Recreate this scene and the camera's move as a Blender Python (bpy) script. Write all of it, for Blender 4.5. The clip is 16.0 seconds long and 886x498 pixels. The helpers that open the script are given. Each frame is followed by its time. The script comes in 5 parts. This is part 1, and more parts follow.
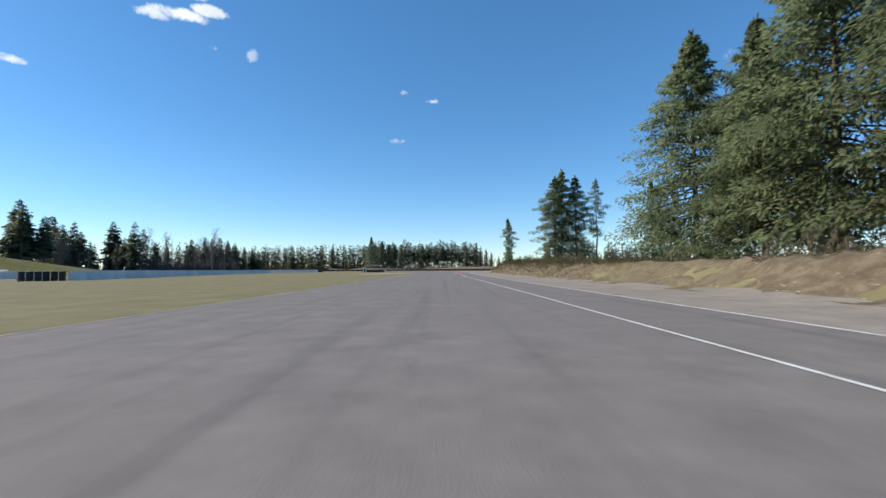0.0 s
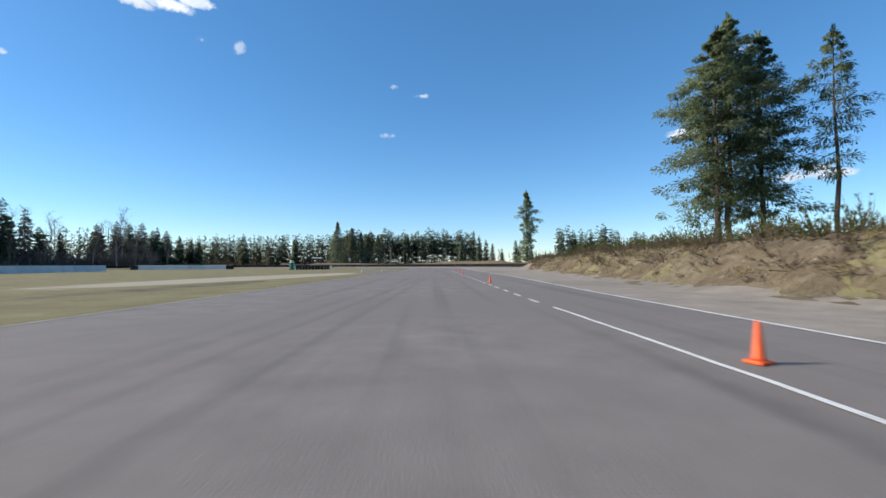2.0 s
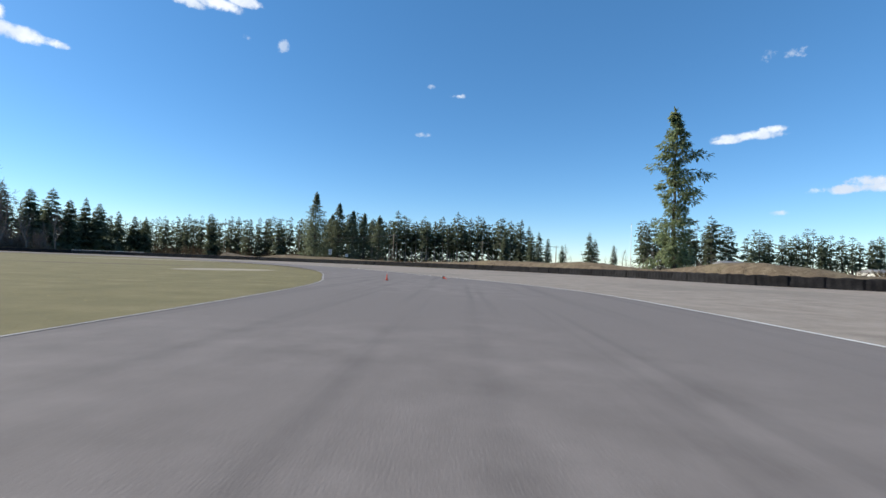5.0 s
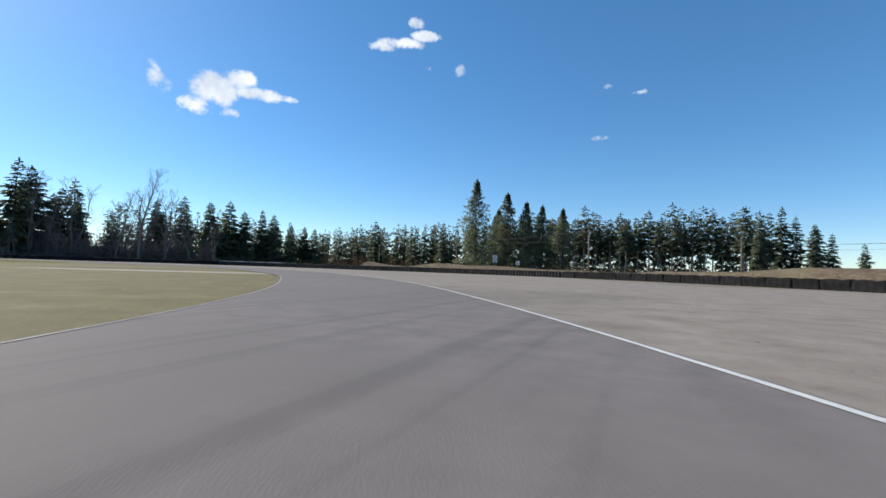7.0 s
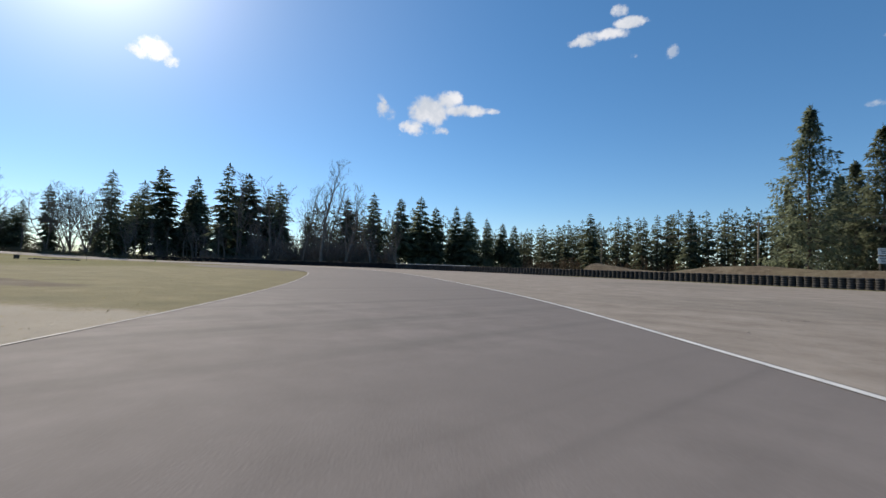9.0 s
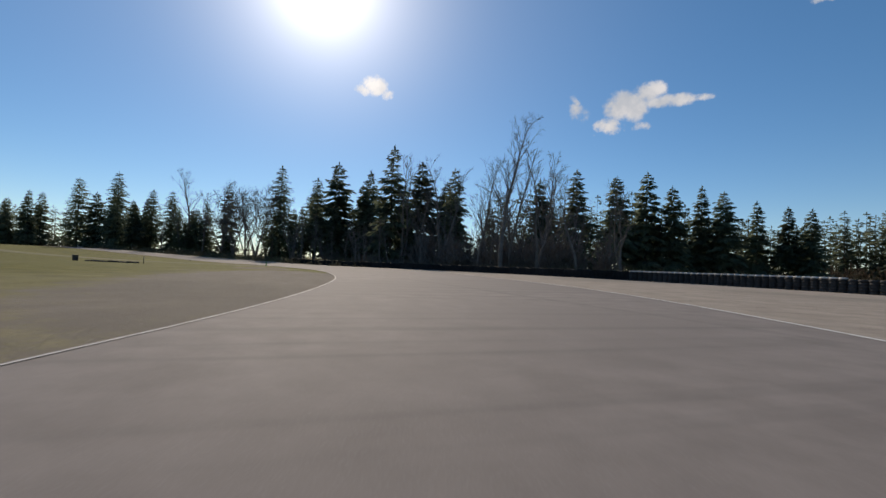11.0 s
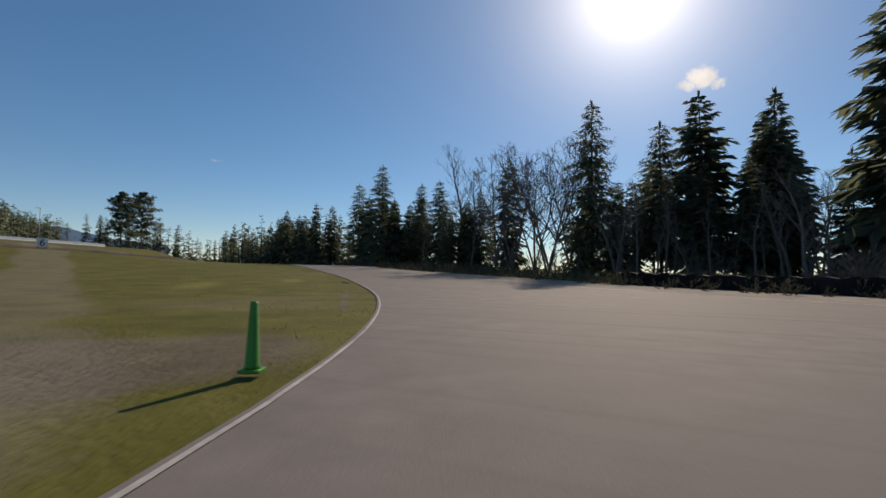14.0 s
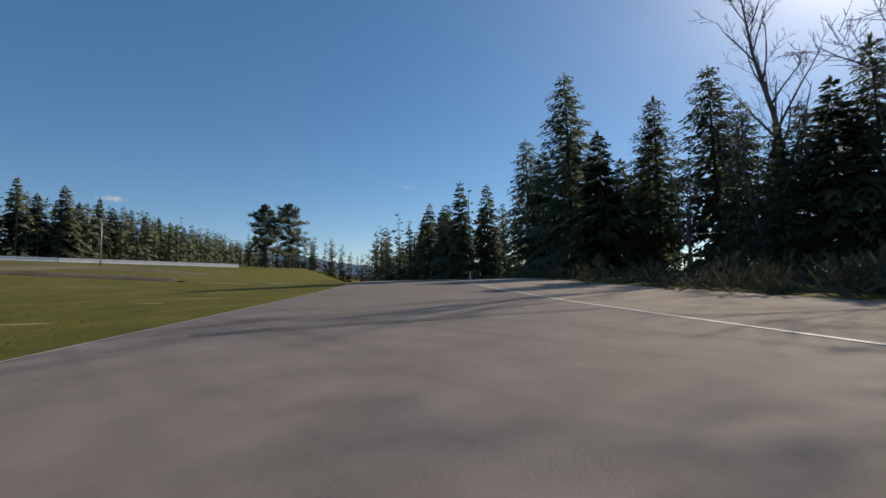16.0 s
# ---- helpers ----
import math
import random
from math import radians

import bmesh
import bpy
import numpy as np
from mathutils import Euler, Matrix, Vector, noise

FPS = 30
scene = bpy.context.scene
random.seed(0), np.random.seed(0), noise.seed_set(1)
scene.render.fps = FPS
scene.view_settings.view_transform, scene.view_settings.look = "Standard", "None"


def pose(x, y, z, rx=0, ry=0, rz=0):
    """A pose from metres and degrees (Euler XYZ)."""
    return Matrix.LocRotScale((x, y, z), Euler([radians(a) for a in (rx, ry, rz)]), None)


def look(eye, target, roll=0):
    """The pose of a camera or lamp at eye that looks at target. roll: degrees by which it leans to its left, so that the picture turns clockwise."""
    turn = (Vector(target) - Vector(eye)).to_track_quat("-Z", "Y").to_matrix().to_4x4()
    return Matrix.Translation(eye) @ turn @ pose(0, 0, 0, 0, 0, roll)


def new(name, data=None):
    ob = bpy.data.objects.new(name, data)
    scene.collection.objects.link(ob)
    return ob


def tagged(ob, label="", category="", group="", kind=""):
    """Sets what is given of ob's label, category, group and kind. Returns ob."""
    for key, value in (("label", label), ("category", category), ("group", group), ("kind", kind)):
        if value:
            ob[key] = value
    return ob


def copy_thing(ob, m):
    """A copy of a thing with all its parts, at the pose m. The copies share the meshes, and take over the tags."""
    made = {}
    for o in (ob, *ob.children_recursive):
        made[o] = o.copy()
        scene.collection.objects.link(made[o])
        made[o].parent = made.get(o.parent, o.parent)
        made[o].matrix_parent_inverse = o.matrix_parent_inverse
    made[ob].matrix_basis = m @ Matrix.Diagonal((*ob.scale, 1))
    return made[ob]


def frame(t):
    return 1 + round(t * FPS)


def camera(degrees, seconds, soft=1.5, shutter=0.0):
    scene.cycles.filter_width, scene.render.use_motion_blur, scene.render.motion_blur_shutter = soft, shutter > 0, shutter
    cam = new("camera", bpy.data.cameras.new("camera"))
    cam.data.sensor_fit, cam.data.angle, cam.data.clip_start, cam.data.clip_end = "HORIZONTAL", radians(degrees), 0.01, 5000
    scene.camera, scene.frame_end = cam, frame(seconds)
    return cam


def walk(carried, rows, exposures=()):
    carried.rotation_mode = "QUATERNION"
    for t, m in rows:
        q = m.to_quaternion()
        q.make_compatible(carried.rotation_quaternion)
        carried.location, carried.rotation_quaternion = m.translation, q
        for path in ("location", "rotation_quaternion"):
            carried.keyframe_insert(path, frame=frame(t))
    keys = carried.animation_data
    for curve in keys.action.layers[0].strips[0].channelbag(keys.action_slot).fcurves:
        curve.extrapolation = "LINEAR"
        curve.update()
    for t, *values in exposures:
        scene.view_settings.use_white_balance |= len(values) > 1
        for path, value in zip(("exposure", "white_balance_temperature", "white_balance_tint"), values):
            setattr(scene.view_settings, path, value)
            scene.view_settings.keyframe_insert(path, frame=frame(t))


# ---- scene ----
cam = camera(88.5, 16.0, shutter=0.08)
SKY, SKY_SAT, CLOUD, AIR = 0.118, 1.19, 0.95, 0.16
EXPOSURES = [(0, 0.32, 6800, 9), (3, 0.32, 6800, 9), (6.5, 0.25, 6800, 9), (8.5, 0.03, 7100, 11), (11, -0.38, 7600, 13), (14, -0.5, 8000, 15), (15, -0.46, 8000, 15), (16, -0.3, 7800, 14)]
PATH = [
    (0.0, (0.00, 0.00, 0.985), (0.039, 9.990, 1.427), -0.41),
    (0.5, (-0.30, 19.65, 0.985), (-0.113, 29.639, 1.372), 0.25),
    (1.0, (-0.18, 38.79, 0.985), (0.054, 48.780, 1.352), -0.40),
    (1.5, (0.10, 57.17, 0.985), (0.383, 67.158, 1.302), -0.45),
    (2.0, (0.67, 74.96, 0.985), (0.931, 84.953, 1.321), -0.31),
    (2.5, (0.58, 91.99, 0.985), (0.860, 101.978, 1.355), 0.82),
    (3.0, (0.43, 107.75, 0.985), (0.753, 117.743, 1.294), 1.29),
    (3.6, (0.66, 125.57, 0.985), (0.942, 135.566, 1.261), 1.60),
    (4.2, (1.20, 142.22, 0.985), (1.340, 152.216, 1.268), 1.90),
    (4.8, (1.43, 157.82, 0.985), (1.207, 167.809, 1.301), 2.10),
    (5.5, (0.47, 174.85, 0.985), (-0.605, 184.783, 1.353), 2.13),
    (6.0, (-1.18, 186.28, 0.985), (-3.172, 196.067, 1.394), 1.90),
    (6.5, (-4.50, 196.94, 0.985), (-7.552, 206.456, 1.413), 1.80),
    (7.0, (-8.73, 206.69, 0.985), (-12.840, 215.797, 1.408), 1.75),
    (7.5, (-13.76, 215.87, 0.985), (-18.875, 224.454, 1.401), 1.70),
    (8.0, (-19.79, 224.18, 0.985), (-25.826, 232.148, 1.376), 1.70),
    (8.5, (-26.65, 231.80, 0.985), (-33.515, 239.067, 1.363), 1.70),
    (9.1, (-36.08, 240.28, 0.985), (-43.796, 246.632, 1.351), 1.80),
    (9.7, (-46.73, 247.97, 0.985), (-55.163, 253.335, 1.343), 1.90),
    (10.3, (-58.24, 254.48, 0.985), (-67.275, 258.757, 1.339), 2.00),
    (11.0, (-72.29, 260.03, 0.985), (-81.863, 262.888, 1.343), 2.10),
    (11.5, (-82.62, 262.55, 0.985), (-92.466, 264.287, 1.352), 2.00),
    (12.0, (-93.21, 264.05, 0.985), (-103.182, 264.695, 1.324), 2.03),
    (12.5, (-104.54, 264.26, 0.985), (-114.525, 263.791, 1.356), 2.24),
    (13.0, (-115.40, 262.93, 0.985), (-125.263, 261.367, 1.476), 1.60),
    (13.5, (-126.38, 260.69, 0.985), (-136.000, 257.991, 1.476), 0.84),
    (14.0, (-137.67, 257.87, 0.985), (-146.892, 254.034, 1.509), 0.91),
    (14.5, (-147.80, 253.34, 0.985), (-156.563, 248.557, 1.608), -0.09),
    (15.0, (-158.34, 247.21, 1.028), (-166.553, 241.558, 1.749), -0.32),
    (15.5, (-169.23, 239.98, 1.294), (-176.877, 233.577, 2.028), 0.01),
    (16.0, (-180.17, 231.98, 1.769), (-187.196, 224.905, 2.530), -1.30),
]
walk(cam, [(t, look(eye, target, roll)) for t, eye, target, roll in PATH],
     EXPOSURES)

# ---------------------------------------------------------------- daylight
SUN_AZ, SUN_EL = radians(89.6), radians(31.2)      # azimuth to the left of +y
SUN_DIR = Vector((-math.sin(SUN_AZ) * math.cos(SUN_EL), math.cos(SUN_AZ) * math.cos(SUN_EL), math.sin(SUN_EL)))


def direction(az, el):
    a, e = radians(az), radians(el)
    return Vector((-math.sin(a) * math.cos(e), math.cos(a) * math.cos(e), math.sin(e)))


class Nodes:
    """Short hand for node trees."""

    def __init__(self, tree):
        self.t = tree
        tree.nodes.clear()

    def add(self, kind, values=()):
        n = self.t.nodes.new(kind)
        for k, v in dict(values).items():
            if isinstance(v, bpy.types.NodeSocket):
                self.t.links.new(v, n.inputs[k])
            else:
                n.inputs[k].default_value = v
        return n

    def math(self, op, a, b=0.0, c=0.0, clamp=False):
        n = self.add("ShaderNodeMath", {0: a, 1: b, 2: c})
        n.operation, n.use_clamp = op, clamp
        return n.outputs[0]

    def dot(self, a, vec):
        n = self.add("ShaderNodeVectorMath", {0: a, 1: vec})
        n.operation = "DOT_PRODUCT"
        return n.outputs["Value"]

    def noise(self, vec, scale, detail=4.0, rough=0.55):
        return self.add("ShaderNodeTexNoise", {"Vector": vec, "Scale": scale, "Detail": detail, "Roughness": rough}).outputs[0]

    def ramp(self, fac, stops):
        n = self.add("ShaderNodeValToRGB", {0: fac})
        e = n.color_ramp.elements
        while len(e) < len(stops):
            e.new(0.5)
        for el, (p, c) in zip(e, stops):
            el.position, el.color = p, (*c, 1.0)
        return n.outputs[0]

    def mix(self, fac, a, b, blend="MIX"):
        n = self.add("ShaderNodeMix")
        n.data_type, n.blend_type = "RGBA", blend
        for i, v in ((0, fac), (6, a), (7, b)):
            if isinstance(v, bpy.types.NodeSocket):
                self.t.links.new(v, n.inputs[i])
            else:
                n.inputs[i].default_value = v if i == 0 else (*v, 1.0)
        return n.outputs[2]

    def step(self, x, lo, hi):
        n = self.add("ShaderNodeMapRange", {0: x, 1: lo, 2: hi, 3: 0.0, 4: 1.0})
        n.interpolation_type = "SMOOTHSTEP"
        return n.outputs[0]


# clouds: azimuth, elevation, half width, half height (degrees), edge roughness
CLOUDS = [
    (30.2, 26.5, 3.0, 0.75, 0.7), (32.8, 26.0, 1.9, 0.6, 0.8), (27.3, 27.3, 2.0, 0.65, 0.8), (28.6, 28.7, 0.8, 0.6, 1.2),
    (51.6, 18.8, 2.6, 1.9, 0.6), (47.2, 19.0, 3.4, 0.8, 0.6), (49.4, 20.3, 1.9, 1.2, 0.7), (53.6, 16.8, 2.0, 1.0, 0.8), (44.8, 19.0, 2.0, 0.5, 0.8), (50.0, 16.6, 1.3, 0.5, 1.2),
    (56.8, 18.4, 1.1, 1.0, 1.2), (57.8, 19.6, 0.7, 0.9, 1.4), (55.2, 15.9, 0.8, 0.4, 1.4),
    (82.6, 21.2, 1.8, 1.2, 0.7), (84.2, 20.6, 1.2, 0.7, 0.9), (81.2, 20.4, 0.8, 0.9, 0.9),
    (22.9, 23.8, 0.7, 0.7, 1.8), (27.3, 24.0, 0.6, 0.4, 1.8), (1.2, 20.5, 0.9, 0.3, 1.2), (5.4, 15.9, 0.9, 0.35, 1.6), (4.6, 21.4, 0.6, 0.25, 1.6),
    (-31.4, 14.4, 3.6, 0.55, 0.8), (-33.6, 14.8, 1.6, 0.45, 0.9), (-29.6, 14.1, 1.8, 0.4, 0.9), (-40.6, 8.5, 4.4, 0.5, 0.8), (-41.0, 9.1, 1.8, 0.6, 0.9), (-33.9, 6.5, 1.0, 0.35, 1.2), (-34.0, 21.7, 1.7, 0.6, 2.0),
    (139.5, 12.2, 0.8, 0.25, 1.2), (171.6, 9.4, 1.4, 0.35, 1.2),
]


def build_world():
    world = bpy.data.worlds.new("sky")
    scene.world = world
    world.use_nodes = True
    n = Nodes(world.node_tree)
    sky = n.add("ShaderNodeTexSky")
    sky.sky_type, sky.sun_disc, sky.sun_elevation, sky.sun_rotation = "NISHITA", False, SUN_EL, radians(270)
    sky.altitude, sky.air_density, sky.dust_density, sky.ozone_density = 0.0, 0.85, 0.0, 4.0
    way = n.add("ShaderNodeTexCoord").outputs["Generated"]
    puff = n.math("SUBTRACT", n.noise(way, 30.0, 7.0, 0.62), 0.5)
    thick = n.noise(way, 14.0, 5.0, 0.6)
    total = None
    for az, el, a, b, rough in CLOUDS:
        c = direction(az, el)
        right = c.cross(Vector((0, 0, 1))).normalized()
        up = right.cross(c)
        u = n.math("DIVIDE", n.dot(way, tuple(right)), radians(a))
        v = n.math("DIVIDE", n.dot(way, tuple(up)), radians(b))
        r2 = n.math("ADD", n.math("MULTIPLY", u, u), n.math("MULTIPLY", v, v))
        edge = n.math("SUBTRACT", 1.0, r2)
        edge = n.math("MULTIPLY_ADD", puff, (4.2 if rough < 1.1 else 6.0) * rough, edge)
        front = n.math("GREATER_THAN", n.dot(way, tuple(c)), 0.5)
        m = n.math("MULTIPLY", n.step(edge, -0.05, 0.85 if rough < 1.1 else 2.0), front)
        m = n.math("MULTIPLY", m, 1.0 if rough < 1.5 else 0.6)
        total = m if total is None else n.math("MAXIMUM", total, m)
    white = n.mix(n.step(thick, 0.35, 0.7), (0.58, 0.68, 0.84), (0.92, 0.98, 1.10))
    # the bright air round the sun, widened to stand in for lens glare
    c = n.math("MAXIMUM", n.dot(way, tuple(SUN_DIR)), 0.0)
    glow = n.math("ADD", n.math("MULTIPLY", n.math("POWER", c, 1500.0), 1.6), n.math("MULTIPLY", n.math("POWER", c, 60.0), 0.75))
    glow = n.math("ADD", glow, n.math("MULTIPLY", n.math("POWER", c, 260.0), 0.9))
    glow = n.math("ADD", glow, n.math("MULTIPLY", n.math("POWER", c, 10.0), 0.21))
    tint = n.add("ShaderNodeHueSaturation", {"Saturation": SKY_SAT, "Color": sky.outputs[0]})
    base = n.add("ShaderNodeBackground", {"Color": tint.outputs[0], "Strength": SKY})
    cloud = n.add("ShaderNodeBackground", {"Color": white, "Strength": CLOUD})
    shine = n.add("ShaderNodeBackground", {"Color": (1.0, 0.98, 0.95, 1), "Strength": glow})
    haze = n.add("ShaderNodeBackground", {"Color": (0.13, 0.40, 0.80, 1), "Strength": AIR})
    base = n.add("ShaderNodeAddShader", {0: base.outputs[0], 1: haze.outputs[0]})
    mixed = n.add("ShaderNodeMixShader", {0: total, 1: base.outputs[0], 2: cloud.outputs[0]})
    added = n.add("ShaderNodeAddShader", {0: mixed.outputs[0], 1: shine.outputs[0]})
    n.add("ShaderNodeOutputWorld", {0: added.outputs[0]})


build_world()
sun = new("sun", bpy.data.lights.new("sun", "SUN"))
sun.data.energy, sun.data.angle, sun.data.color = 5.0, radians(0.53), (1.0, 0.94, 0.85)
sun.matrix_world = look(Vector((0, 0, 60)) + SUN_DIR * 100, (0, 0, 60))


# ---------------------------------------------------------------- materials
def material(name, build, rough=0.9, spec=0.3, bump=None, translucent=0.0, metal=0.0):
    m = bpy.data.materials.new(name)
    m.use_nodes = True
    n = Nodes(m.node_tree)
    obj = n.add("ShaderNodeTexCoord").outputs["Object"]
    made = build(n, obj)
    colour, height = made if isinstance(made, tuple) else (made, None)
    b = n.add("ShaderNodeBsdfPrincipled", {"Base Color": colour, "Roughness": rough, "Specular IOR Level": spec, "Metallic": metal})
    if height is not None and bump:
        nb = n.add("ShaderNodeBump", {"Height": height, "Strength": bump[0], "Distance": bump[1]})
        n.t.links.new(nb.outputs[0], b.inputs["Normal"])
    out = b.outputs[0]
    if translucent:
        tr = n.add("ShaderNodeBsdfTranslucent", {"Color": colour})
        out = n.add("ShaderNodeMixShader", {0: translucent, 1: out, 2: tr.outputs[0]}).outputs[0]
    n.add("ShaderNodeOutputMaterial", {0: out})
    return m


def geo_pos(n):
    return n.add("ShaderNodeNewGeometry").outputs["Position"]


# faint rubber laid on the asphalt: centre, half axes, turn in degrees
SKIDS = [(0.2, 30, 0.14, 24, 0), (2.2, 24, 0.13, 13, -2), (-1.2, 86, 0.15, 28, -3.5), (-0.3, 92, 0.15, 34, -2.5), (5.6, 118, 0.14, 18, -5), (-2.4, 75, 0.25, 25, -3), (1.6, 150, 0.3, 30, 0), (-1.2, 150, 0.25, 30, 1),
         (0.6, 188, 0.13, 4, 25), (3.2, 180, 0.13, 4, 20), (-30, 240, 0.2, 14, 48), (-25, 232, 0.2, 14, 40), (-90, 267, 24, 0.25, 4), (-130, 266, 22, 0.25, -8)]


# bands of darker binder along the lane line: centre, half axes, turn in degrees
TAR = [(2.72, 70.5, 0.26, 10.5, -1.6), (2.5, 63, 0.2, 8, -1.0), (4.6, 67, 0.4, 3.6, 6), (4.3, 72, 0.2, 4, 3)]


def worn(n, p, places, fray, soft=0.8):
    total = None
    for x, y, ax, ay, turn in places:
        m = n.add("ShaderNodeMapping", {"Vector": p, "Location": (x, y, 0), "Rotation": (0, 0, radians(turn)), "Scale": (ax, ay, 1000)})
        m.vector_type = "TEXTURE"
        r = n.add("ShaderNodeVectorMath", {0: m.outputs[0]})
        r.operation = "LENGTH"
        total = r.outputs["Value"] if total is None else n.math("MINIMUM", total, r.outputs["Value"])
    return n.math("SUBTRACT", 1.0, n.step(n.math("ADD", total, fray), soft, 1.1))


def asphalt(n, obj):
    p = geo_pos(n)
    fine, mid, big = n.noise(p, 60.0, 3.0), n.noise(p, 1.3, 5.0, 0.6), n.noise(p, 0.09, 4.0)
    c = n.ramp(mid, [(0.3, (0.156, 0.136, 0.123)), (0.7, (0.220, 0.193, 0.176))])
    c = n.mix(n.step(big, 0.42, 0.62), c, (0.176, 0.154, 0.140))
    c = n.mix(n.math("MULTIPLY", n.step(fine, 0.5, 0.75), 0.35), c, (0.27, 0.26, 0.25))
    rubber = worn(n, p, SKIDS, n.math("MULTIPLY", n.math("SUBTRACT", mid, 0.5), 0.6), 0.1)
    c = n.mix(n.math("MULTIPLY", rubber, 0.2), c, (0.062, 0.056, 0.053))
    tar = worn(n, p, TAR, n.math("MULTIPLY", n.math("SUBTRACT", mid, 0.5), 0.9), 0.35)
    c = n.mix(n.math("MULTIPLY", tar, 0.45), c, (0.088, 0.080, 0.074))
    ways = n.add("ShaderNodeMapping", {"Vector": p, "Scale": (1.6, 0.035, 1.0)})
    c = n.mix(n.math("MULTIPLY", n.step(n.noise(ways.outputs[0], 1.0, 3.0), 0.5, 0.72), 0.3), c, (0.075, 0.068, 0.064))
    return c, fine


def gravel(n, obj):
    p = geo_pos(n)
    fine, mid, big = n.noise(p, 18.0, 4.0, 0.7), n.noise(p, 0.8, 5.0, 0.65), n.noise(p, 0.06, 4.0)
    c = n.ramp(mid, [(0.3, (0.205, 0.172, 0.140)), (0.72, (0.335, 0.288, 0.240))])
    c = n.mix(n.math("MULTIPLY", n.step(n.noise(p, 4.5, 5.0, 0.8), 0.54, 0.64), 0.4), c, (0.15, 0.128, 0.105))
    c = n.mix(n.math("MULTIPLY", n.step(fine, 0.45, 0.8), 0.5), c, (0.36, 0.33, 0.29))
    c = n.mix(n.math("MULTIPLY", n.step(big, 0.5, 0.66), 0.5), c, (0.16, 0.145, 0.12))
    return c, fine


# worn places on the infield: centre, half axes, turn in degrees
WORN_GRAVEL = [(-95, 257.8, 19, 5.4, 2), (-104, 258.6, 12, 4.2, 2),
               (-8.2, 50.3, 1.6, 0.35, 60), (-9.0, 55, 2.2, 0.4, 70), (-7.6, 61, 2.5, 0.35, 80)]
APRON = [(-6.6, 139, 3.4, 17, 7), (-6.2, 152, 3.6, 12, 4)]
WHEEL_WAY = [(-138.6, 251.8, 6.2, 2.5, 58), (-143, 244.6, 7.5, 2.2, 58), (-148.2, 235, 10.7, 2.0, 62), (-155, 221.8, 13.8, 2.1, 63), (-164.5, 203, 17.5, 2.5, 66), (-175, 182, 17.5, 2.8, 64), (-185, 160, 18.8, 3.0, 67)]
WORN_PALE = [(-13, 113, 3.6, 19, -12), (-45, 236, 15, 3.0, 40), (-16, 196, 4, 2.2, 60), (-8.0, 50.3, 0.16, 0.7, -30), (-8.3, 55, 0.16, 0.6, -20),
              (-193.6, 192.2, 2.4, 0.45, 128), (-198.5, 193.5, 1.6, 0.5, 120), (-185.7, 213.6, 0.9, 0.13, 138), (-183.8, 214.9, 0.5, 0.1, 130), (-180.6, 219.3, 0.7, 0.09, 140)]
MOSS = [(-120.6, 258.3, 2.4, 0.32, 10), (-122.2, 259.0, 3.2, 0.36, 11), (-130.2, 252.6, 4.0, 0.5, 14), (-127.6, 257.5, 2.0, 0.22, 14), (-125.0, 258.5, 1.6, 0.3, 12), (-155, 236.7, 5, 1.2, 40), (-163, 236, 4, 1.0, 40)]
WORN_MUD = [(-140.0, 252.0, 3.8, 1.9, 150), (-123, 255.6, 7.0, 2.9, 12), (-128.5, 256.0, 4.4, 1.5, 18), (-11.5, 63.5, 2.4, 0.8, 20), (-12.5, 73, 1.8, 0.6, 0), (-152, 248, 6.2, 0.13, 34), (-11, 97, 1.2, 8, -8), (-163.7, 239.9, 1.1, 0.35, 40), (-28, 200, 7, 1.6, 30), (-60, 235, 9, 1.6, 30),
            (-154.3, 246.0, 1.6, 0.35, 146), (-157.4, 244.7, 0.5, 0.16, 146), (-158.3, 241.7, 0.6, 0.2, 146), (-166.3, 237.7, 0.6, 0.2, 140), (-187, 183.5, 6.0, 1.2, 165), (-188, 158, 17, 9, 165)]


